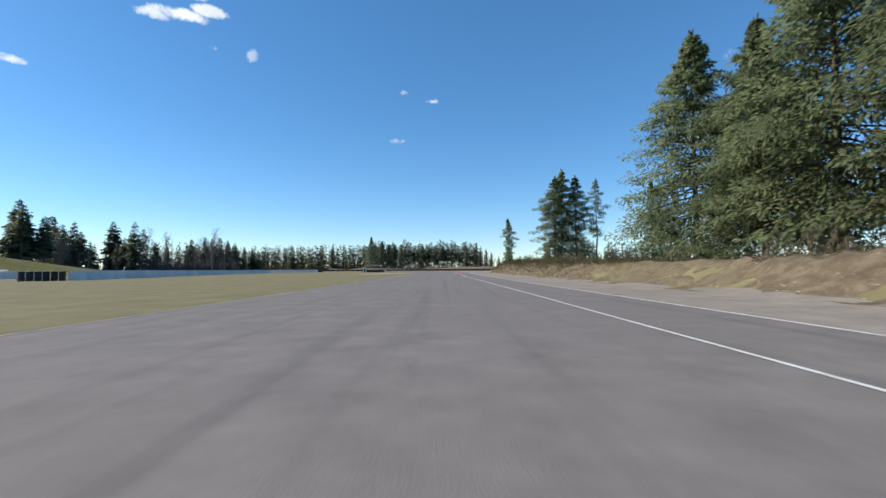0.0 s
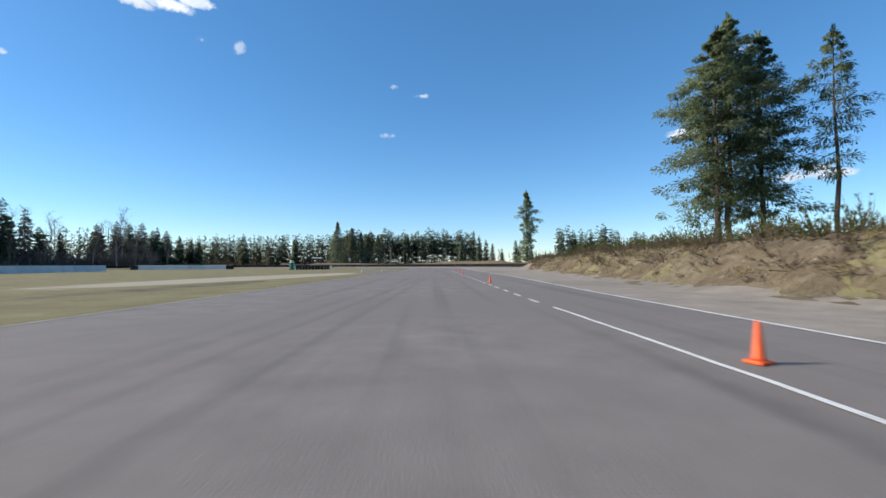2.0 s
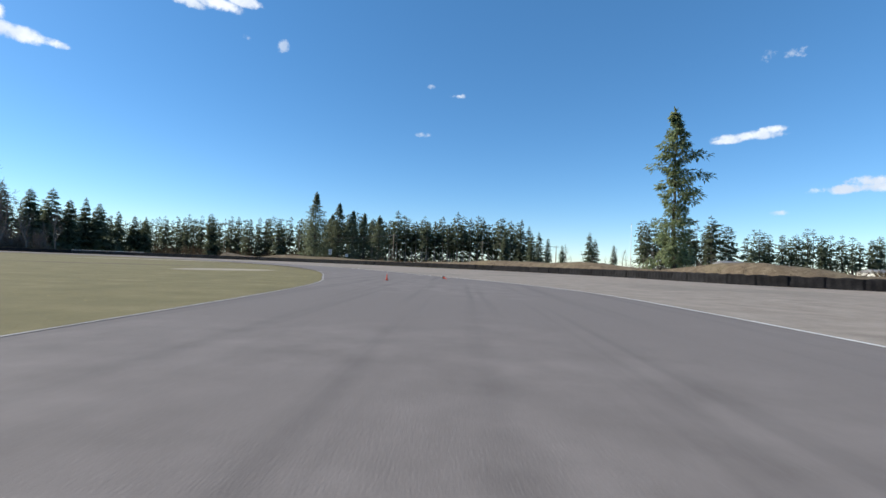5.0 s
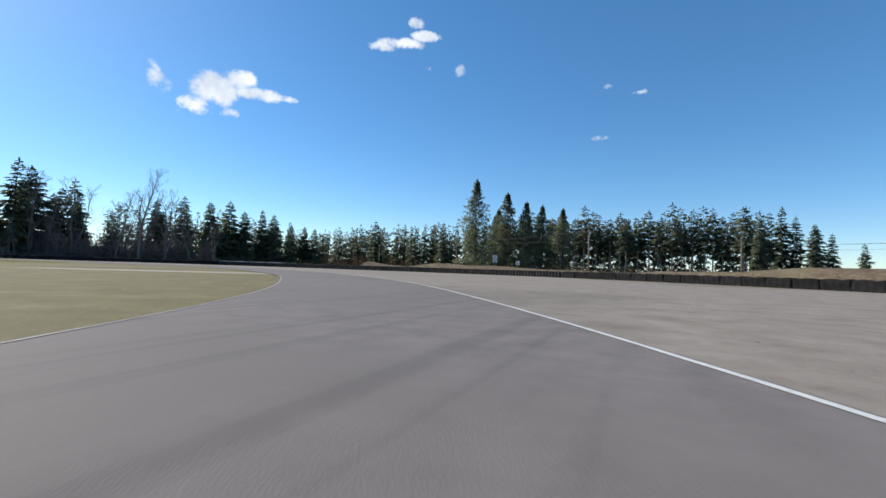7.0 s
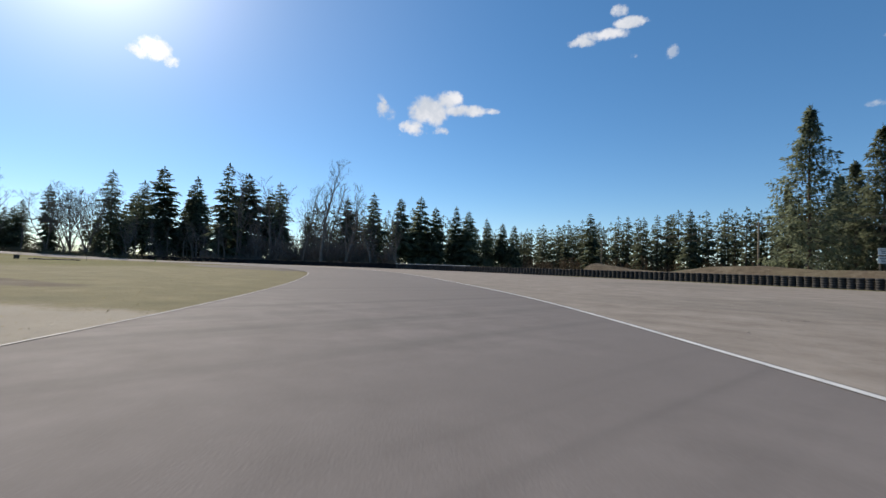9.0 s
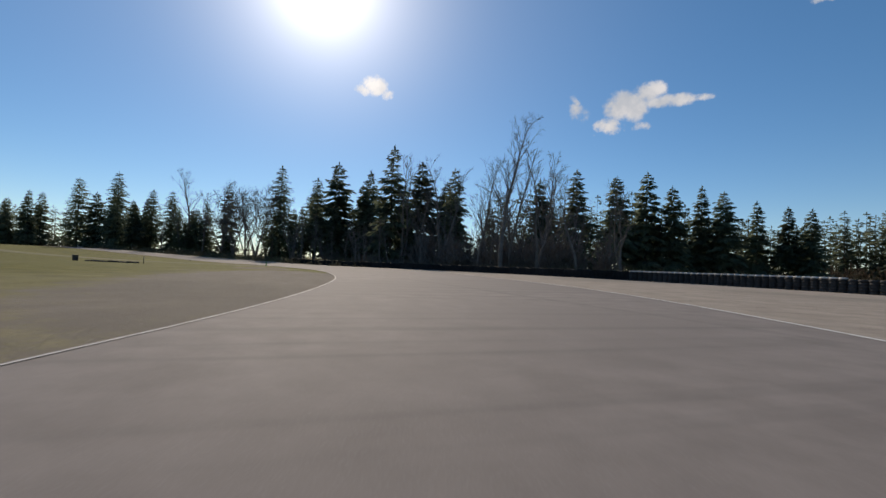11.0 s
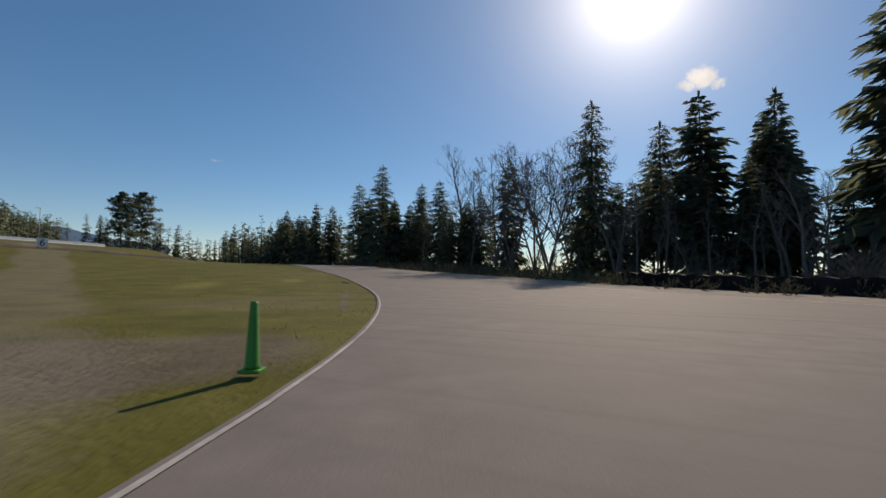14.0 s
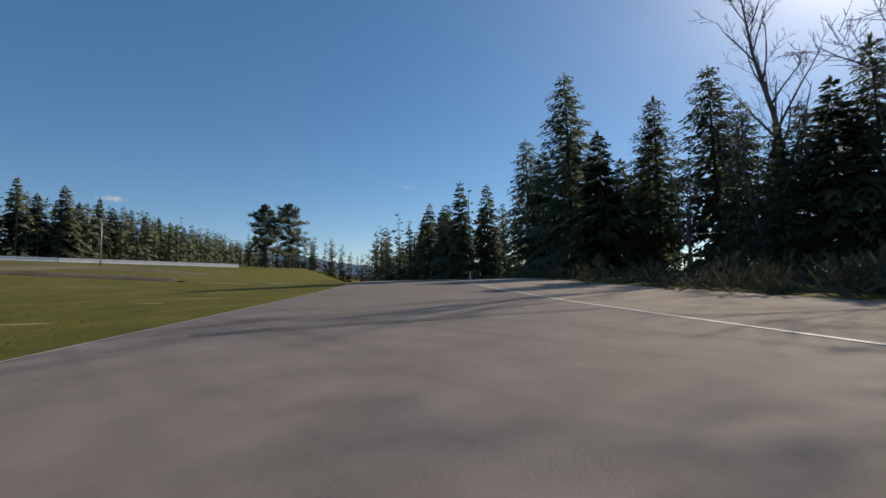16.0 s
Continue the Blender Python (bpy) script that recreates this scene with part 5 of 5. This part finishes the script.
def concrete_run(label, line, mesh, step=3.05):
    root = thing("concrete_barrier", label, "barrier", "concrete barriers")
    for p, a in along(line, step):
        part("barrier_block", mesh, root, at=pose(p.x, p.y, land(p.x, p.y) - 0.03, 0, 0, a))


concrete_run("long pale concrete barrier across the infield", [(-43.4, 54.5), (-46, 70), (-53, 95), (-58, 125), (-62, 165)], BLOCK)
concrete_run("pale concrete barrier set back on the infield", [(-70, 40), (-68, 62), (-64, 74)], BLOCK)
concrete_run("white-topped concrete barrier beyond the infield grass", [(-72.5, 192.4), (-63, 193.8), (-53.7, 195)], BLOCK)
for hx, hy, n_h in ((-52.0, 195.4, 5), (-74.5, 192.0, 7)):
    heap = thing("tyre_heap", "dark heap of old tyres at the barrier end", "tyres", at=(hx, hy, -0.02))
    for k in range(n_h):
        part("tyre_column", STACKS[k % 4], heap, at=pose((k % 3) * 0.66 - 0.6, (k // 3) * 0.66, 0, 0, 0, k * 60))
concrete_run("long white-painted concrete wall along the grass rise", [(-100, 104), (-150, 109), (-190, 111), (-225, 109)], TALL)

# low berm of dry earth behind the rubber barrier
BERM = [Vector(p[:2]) for p in BARRIER if p.x > -75]
near, far = offset_line(BERM, 3.0), offset_line(BERM, 13.0)
bv, bf, bw = [], [], 9
for j, (a, c) in enumerate(zip(near, far)):
    for k in range(bw):
        p = a.lerp(c, k / (bw - 1))
        up = math.sin(math.pi * k / (bw - 1)) * (1.75 + 1.5 * noise.noise((p.x * 0.07, p.y * 0.07, 1))) + 0.2 * noise.noise((p.x * 0.5, p.y * 0.5, 2)) * (0 < k < bw - 1)
        bv.append((p.x, p.y, land(p.x, p.y) - 0.03 + max(up, 0.0)))
for j in range(len(near) - 1):
    for k in range(bw - 1):
        bf.append((j * bw + k, j * bw + k + 1, (j + 1) * bw + k + 1, (j + 1) * bw + k))
solid("earth_berm", "low uneven berm of dry tan earth behind the barrier", "bank", mesh_of("earth_berm", bv, bf, "bank", True), kind="structure")

GREEN = [Vector(p[:2]) for p in BARRIER if -75 < p.x < 6]
solid("grass_strip", "narrow strip of dry grass in front of the barrier", "grass", ribbon("grass_strip", offset_line(GREEN, -3.6), offset_line(GREEN, -0.5), 0.021, "grass", 3), kind="structure")

# dark tyre bundle at the wall's end
bundle = thing("tyre_bundle", "dark strapped bundle of stacked tyres at the wall end", "tyre barrier", at=(-43.9, 50.4, land(-43.9, 50.4) - 0.02), turn=40)
for k in range(12):
    part("tyre_column", STACKS[k % 4], bundle, at=pose(-1.8 + (k % 6) * 0.68, -0.35 + (k // 6) * 0.68, 0, 0, 0, k * 50))

# portable toilet, tyre wall and marshal stand beside the track
toilet = thing("portable_toilet", "green plastic portable toilet with a white roof", "toilet", at=(-29.5, 174.3, -0.03), turn=24)
part("base", box_mesh("base", 0.95, 0.95, 0.14, "rubber", 0.02), toilet)
part("cabin", box_mesh("cabin", 0.86, 0.86, 1.42, "teal", 0.04, 0.14), toilet)
door = part("door", box_mesh("door", 0.62, 0.03, 1.2, "teal", 0.01), toilet, "green door in a pale frame", at=pose(0, -0.44, 0.22))
part("handle", box_mesh("handle", 0.05, 0.04, 0.12, "steel", 0.008), door, at=pose(0.24, -0.03, 0.58))
for sx in (-0.35, 0.35):
    part("door_post", box_mesh("door_post", 0.05, 0.05, 1.4, "white", 0.008), toilet, "white corner post", at=pose(sx, -0.435, 0.15))
part("roof", mesh_of("roof", [(-0.48, -0.48, 1.56), (0.48, -0.48, 1.56), (0.48, 0.48, 1.56), (-0.48, 0.48, 1.56), (-0.36, -0.36, 1.74), (0.36, -0.36, 1.74), (0.36, 0.36, 1.74), (-0.36, 0.36, 1.74)],
                     [(0, 1, 5, 4), (1, 2, 6, 5), (2, 3, 7, 6), (3, 0, 4, 7), (4, 5, 6, 7), (3, 2, 1, 0)], "white"), toilet, "white domed roof")
part("vent_pipe", lathe_mesh("vent_pipe", [(0.05, 1.7), (0.05, 1.92), (0.02, 1.94)], "white", 8), toilet, at=pose(0.22, 0.25, 0))
TYRE = tyre_mesh()
row = thing("tyre_row", "low wall of stacked black tyres with pale end posts", "tyres", at=(-25.3, 176.0, -0.03), turn=24)
for k in range(11):
    for lev in range(4):
        part("tyre", TYRE, row, at=pose(-3.4 + k * 0.66, 0.04 * (k % 2), lev * 0.2, 0, 0, k * 33))
for sx in (-3.95, 3.85):
    part("end_post", box_mesh("end_post", 0.32, 0.4, 0.85, "white", 0.03), row, "white end block", at=pose(sx, 0, 0))
stand = thing("marshal_stand", "dark steel marshal stand with a pale top rail", "stand", at=(-25.2, 178.6, -0.03), turn=24)
for sx in (-0.95, 0.95):
    for sy in (-0.5, 0.5):
        part("leg", box_mesh("leg", 0.08, 0.08, 2.55, "wire", 0.008), stand, at=pose(sx, sy, 0))
for sy in (-0.5, 0.5):
    part("top_rail", box_mesh("top_rail", 2.15, 0.1, 0.16, "white", 0.01), stand, "white top rail", at=pose(0, sy, 2.55))
part("platform", box_mesh("platform", 2.0, 1.1, 0.1, "wood", 0.01), stand, at=pose(0, 0, 0.95))
for k in range(4):
    part("step", box_mesh("step", 0.4, 0.16, 0.05, "wood", 0.008), stand, at=pose(-0.6, -0.62 - 0.02 * k, 0.2 + 0.2 * k))
part("rail", box_mesh("rail", 1.9, 0.05, 0.05, "wire", 0.006), stand, at=pose(0, -0.5, 1.75))


def stake(x, y, h, label, mat="white"):
    s = thing("marker_stake", label, "stake", "marker stakes", at=(x, y, land(x, y) - 0.04))
    part("post", lathe_mesh("post", [(0.035, 0), (0.035, h - 0.03), (0.02, h)], mat, 8), s)
    part("band", lathe_mesh("band", [(0.040, h * 0.72), (0.040, h * 0.86)], "steel", 8), s)


stake(-7.4, 128, 0.36, "thin white marker stake in the grass")
stake(-6.5, 141, 0.36, "thin white marker stake in the grass")
stake(-128.6, 243.2, 0.8, "grey marker post in the infield grass", "wood")
stake(-200.5, 191.5, 0.9, "white marker post at the end of the grass", "white")
stake(-212.5, 203, 0.8, "white marker post at the outer edge", "white")
low = thing("tyre_row", "low line of half-buried tyres in the infield grass", "tyres", at=(-131.3, 239.3, land(-131.3, 239.3) - 0.1), turn=56)
for k in range(11):
    part("tyre", TYRE, low, at=pose(-3.6 + k * 0.7, 0.06 * ((k * 5) % 3), 0.02 * ((k * 3) % 4), 0, 0, k * 25))
box = thing("equipment_box", "weathered dark brown box in the infield grass", "box", at=(-134.4, 234.6, land(-134.4, 234.6) - 0.03), turn=30)
part("body", box_mesh("body", 0.6, 0.5, 0.62, "bark", 0.02), box)
part("lid", box_mesh("lid", 0.66, 0.56, 0.06, "wood", 0.02, 0.62), box)


# ---------------------------------------------------------------- poles, wires, signs, buildings
def utility_pole(x, y, h, label, arm=True, mat="wood"):
    p = thing("utility_pole", label, "pole", "utility poles", at=(x, y, land(x, y) - 0.1))
    part("post", lathe_mesh("post", [(0.16, 0), (0.14, h * 0.5), (0.10, h)], mat, 10), p)
    if arm:
        part("crossarm", box_mesh("crossarm", 2.0, 0.1, 0.12, mat, 0.01), p, at=pose(0, 0.15, h - 0.6, 0, 0, 20))
        for k in (-0.9, -0.3, 0.3, 0.9):
            part("insulator", lathe_mesh("insulator", [(0.03, 0), (0.05, 0.05), (0.05, 0.1), (0.02, 0.14)], "steel", 8), p, at=Matrix.Translation((k * math.cos(0.35), 0.15 + k * math.sin(0.35), h - 0.48)))


def wire(points, sag, label):
    verts, faces = [], []
    pts = []
    for a, b in zip(points, points[1:]):
        for k in range(12):
            t = k / 12
            p = Vector(a).lerp(Vector(b), t)
            p.z -= sag * 4 * t * (1 - t)
            pts.append(p)
    pts.append(Vector(points[-1]))
    for a, b in zip(pts, pts[1:]):
        tube(verts, faces, a, b, 0.025, 0.025, 4)
    solid("power_cable", label, "cable", mesh_of("power_cable", verts, faces, "wire"), group="power cables")


POLES = [(-96, 345, 9), (-55, 318, 9), (-19.1, 297.6, 9.5), (8, 312, 9), (34, 322, 9)]
for x, y, h in POLES:
    utility_pole(x, y, h, "grey wooden utility pole with a crossarm")
for dz, dx in ((0.45, 0.8), (0.45, -0.8), (1.6, 0.1)):
    wire([(x + dx, y + 0.2, h - dz) for x, y, h in POLES], 0.6, "dark overhead power cable between the poles")
flag = thing("flag_pole", "tall slender white flag pole beyond the barrier", "pole", at=(46, 285, land(46, 285) - 0.1))
part("post", lathe_mesh("post", [(0.08, 0), (0.07, 7), (0.05, 13.4)], "white", 10), flag)
part("finial", lathe_mesh("finial", [(0.04, 13.4), (0.09, 13.47), (0.09, 13.55), (0.03, 13.62)], "steel", 10), flag)
lamp = thing("light_pole", "slim grey light pole on the grass rise", "pole", at=(-192, 145, land(-192, 145) - 0.1))
part("post", lathe_mesh("post", [(0.11, 0), (0.09, 4), (0.06, 7.5)], "steel", 10), lamp)
part("head", box_mesh("head", 0.9, 0.25, 0.12, "steel", 0.03), lamp, at=pose(0.35, 0, 7.45))
lamp2 = copy_thing(lamp, pose(-262, 70, land(-262, 70) - 0.1, 0, 0, 40))


def sign(x, y, label, boards, turn=0.0, w=1.8, h=1.1, top=3.4):
    s = thing("sign_board", label, "sign", "", at=(x, y, land(x, y) - 0.05), turn=turn)
    for sx in (-w * 0.35, w * 0.35):
        part("post", box_mesh("post", 0.09, 0.09, top, "wood", 0.01), s, at=pose(sx, 0.08, 0))
    for k in range(boards):
        b = part("panel", box_mesh("panel", w, 0.05, h, "white", 0.01), s, "white painted panel", at=pose(0, 0, top - (k + 1) * (h + 0.14)))
        for j in range(3):
            part("text_bar", box_mesh("text_bar", w * (0.7 - 0.14 * j), 0.012, h * 0.1, "rubber", 0.002), b, "dark bar of writing", at=pose(0, -0.032, h * (0.7 - 0.24 * j)))


sign(-40.5, 306, "two stacked white notice boards on tall posts before the firs", 2, 12, 1.0, 0.75, 4.5)
sign(-35.2, 306, "small white notice board on posts before the firs", 1, 8, 0.8, 0.8, 3.2)
sign(-43.2, 306.5, "low wide white notice board beside the tall one", 1, 15, 1.5, 0.55, 1.9)


board = thing("marker_board", "white corner marker board with the dark number 6", "sign", at=(-176.6, 178.0, land(-176.6, 178.0) - 0.05), turn=165.5)
for sx in (-0.5, 0.5):
    part("post", box_mesh("post", 0.1, 0.1, 1.5, "wood", 0.01), board, at=pose(sx, 0.06, 0))
face = part("panel", box_mesh("panel", 1.3, 0.05, 1.35, "white", 0.01), board, "white painted panel", at=pose(0, 0, 0.35))
text = bpy.data.curves.new("number", "FONT")
text.body, text.size, text.align_x, text.extrude = "6", 1.4, "CENTER", 0.006
text.materials.append(M["rubber"])
digit = new("number", text)
digit.parent = face
digit.matrix_local = pose(0, -0.035, 0.18, 90, 0, 0)
tagged(digit, "dark painted number 6")
EDGE = curve_points([(-172.5, 175.0), (-176.4, 177.0), (-184.4, 182.2), (-191.3, 190.1)], 10)
ev, ef = [], []
for k, p in enumerate(EDGE):
    for d, z in ((-0.5, -0.05), (-0.15, 0.34), (0.2, 0.42), (0.9, -0.05)):
        q = offset_line(EDGE, d)[k]
        ev.append((q.x, q.y, land(q.x, q.y) + z * (0.8 + 0.5 * noise.noise((k * 0.5, d, 3))) * (0.2 if k in (0, len(EDGE) - 1) else 1.0)))
for k in range(len(EDGE) - 1):
    for m in range(3):
        ef.append((k * 4 + m, k * 4 + m + 1, k * 4 + m + 5, k * 4 + m + 4))
solid("soil_edge", "low dark edge of cut soil across the grass rise", "bank", mesh_of("soil_edge", ev, ef, "mud", True), kind="structure")


def shed(x, y, lx, ly, h, turn, label):
    r = thing("shed", label, "shed", at=(x, y, land(x, y) - 0.1), turn=turn)
    part("wall", box_mesh("wall", lx, ly, h, "cream", 0.03), r)
    rv = [(-lx / 2 - 0.3, -ly / 2 - 0.3, h), (lx / 2 + 0.3, -ly / 2 - 0.3, h), (lx / 2 + 0.3, ly / 2 + 0.3, h), (-lx / 2 - 0.3, ly / 2 + 0.3, h), (-lx / 2 - 0.3, 0, h + 0.7), (lx / 2 + 0.3, 0, h + 0.7)]
    part("roof", mesh_of("roof", rv, [(0, 1, 5, 4), (2, 3, 4, 5), (0, 4, 3), (1, 2, 5), (0, 3, 2, 1)], "roof"), r, "grey pitched roof")
    part("door", box_mesh("door", 0.95, 0.06, 2.0, "white", 0.01), r, at=pose(lx * 0.2, -ly / 2 - 0.02, 0.12))
    win = part("window", box_mesh("window", 1.2, 0.06, 0.8, "white", 0.01), r, at=pose(-lx * 0.22, -ly / 2 - 0.02, 1.1))
    part("pane", box_mesh("pane", 1.05, 0.02, 0.65, "glass", 0.005), win, at=pose(0, -0.03, 0.075))


shed(58.6, 262, 6.2, 3.0, 3.3, 20, "cream portable shed with a grey roof behind the lone fir")
shed(90, 262, 8.0, 5.0, 2.6, 15, "pale far building among scrub beyond the bank")


# ---------------------------------------------------------------- loose stones and the skyline
def log_geometry(seed, length, r):
    """A slightly bent, tapered round stem along x."""
    rnd = random.Random(seed)
    v, f = [], []
    pts = [Vector((length * (k / 4 - 0.5), rnd.uniform(-0.05, 0.05) * length * 0.4, r)) for k in range(5)]
    for k in range(4):
        tube(v, f, pts[k], pts[k + 1], r * (1 - 0.12 * k), r * (1 - 0.12 * (k + 1)), 8)
    f += [tuple(range(8))[::-1], tuple(range(len(v) - 8, len(v)))]
    return v, f


log = thing("fallen_log", "pale fallen log lying at the outer road edge", "log", at=(-211.2, 204.2, land(-211.2, 204.2) + 0.02), turn=45)
part("stem", mesh_of("stem", *log_geometry(5, 2.6, 0.13), "stone", True), log, "barkless pale stem")
part("stub", mesh_of("stub", *log_geometry(6, 0.5, 0.05), "stone", True), log, "broken branch stub", at=pose(0.3, 0, 0.18, 0, -50, 30))


def stone_mesh(seed):
    bm = bmesh.new()
    bmesh.ops.create_icosphere(bm, subdivisions=1, radius=1.0)
    rnd = random.Random(seed)
    for v in bm.verts:
        v.co *= rnd.uniform(0.7, 1.15)
        v.co.z *= 0.6
    me = bpy.data.meshes.new("stone")
    bm.to_mesh(me)
    bm.free()
    me.materials.append(M["stone"])
    return me


STONES = [stone_mesh(k) for k in range(4)]
rs = random.Random(9)
for k in range(130):
    y = rs.uniform(8, 175)
    x = lerp_table(BANK_FOOT, y) + rs.uniform(-0.3, 1.9) * rs.random() ** 0.5
    s = rs.uniform(0.03, 0.085)
    st = new("stone", STONES[k % 4])
    st.matrix_world = pose(x, y, land(x, y) + s * 0.2, 0, 0, rs.uniform(0, 360)) @ Matrix.Diagonal((s, s * 1.2, s, 1))
    tagged(st, "pale loose stone on the earth bank", "stone", "loose stones")
for k in range(26):
    i = rs.randrange(96, 150)
    p = Vector(RIGHT_EDGE[i][:2]) + Vector((rs.uniform(0.5, 9), rs.uniform(0.5, 9)))
    s = rs.uniform(0.015, 0.035)
    st = new("stone", STONES[k % 4])
    st.matrix_world = pose(p.x, p.y, 0.015 + s * 0.25, 0, 0, rs.uniform(0, 360)) @ Matrix.Diagonal((s, s * 1.2, s, 1))
    tagged(st, "pale loose stone on the gravel run-off", "stone", "loose stones")


def gravel_stones():
    rnd = random.Random(23)
    v, f = [], []
    for k in range(1100):
        i = rnd.randrange(92, 152)
        p = Vector(RIGHT_EDGE[i][:2]).lerp(Vector(far_side[i]), 0.04 + 0.8 * rnd.random() ** 1.5)
        s, n0 = rnd.uniform(0.010, 0.032) * (1.0 if k % 8 else 1.5), len(v)
        for m in range(5):
            a = m * 1.2566 + rnd.uniform(-0.3, 0.3)
            v.append((p.x + s * math.cos(a) * rnd.uniform(0.7, 1.4), p.y + s * math.sin(a) * rnd.uniform(0.7, 1.4), 0.012))
        v.append((p.x + rnd.uniform(-0.3, 0.3) * s, p.y + rnd.uniform(-0.3, 0.3) * s, 0.015 + s * rnd.uniform(0.5, 1.0)))
        f += [(n0 + m, n0 + (m + 1) % 5, n0 + 5) for m in range(5)]
    return mesh_of("stones", v, f, "gravel")


solid("loose_gravel", "scattered loose stones on the gravel run-off", "stones", gravel_stones(), kind="stuff")


# churned clods beside the edge line
def clod_mesh():
    rnd = random.Random(17)
    bm = bmesh.new()
    for k in range(60):
        a = rnd.gauss(0, 1.0) * (0.35 if k % 4 else 0.9)
        x, y = -163.7 - 0.76 * a + rnd.gauss(0, 0.12), 239.9 - 0.65 * a + rnd.gauss(0, 0.12)
        s = rnd.uniform(0.012, 0.038)
        got = bmesh.ops.create_icosphere(bm, subdivisions=1, radius=s)
        for v in got["verts"]:
            v.co = v.co * rnd.uniform(0.7, 1.3) + Vector((x, y, land(x, y) + s * 0.1))
    me = bpy.data.meshes.new("clods")
    bm.to_mesh(me)
    bm.free()
    me.materials.append(M["mud"])
    return me


solid("earth_clods", "dark churned earth clods in the grass edge", "soil", clod_mesh(), kind="stuff")


def ridge():
    verts, faces, n = [], [], 60
    for k in range(n + 1):
        az = radians(144 + 18 * k / n)
        h = 170 + 105 * smoothstep(0, 0.65, k / n) + 16 * noise.noise((k * 0.15, 0, 5)) + 5 * noise.noise((k * 0.7, 0, 9))
        for r, z in ((3300, -5), (3600, h * 0.6), (3900, h)):
            verts.append((-200 - math.sin(az) * r, 200 + math.cos(az) * r, z))
    for k in range(n):
        for j in range(2):
            a = k * 3 + j
            faces.append((a, a + 1, a + 4, a + 3))
    solid("far_ridge", "distant wooded ridge with the blue of haze in its colour", "ridge", mesh_of("far_ridge", verts, faces, "ridge", True), kind="structure")


ridge()
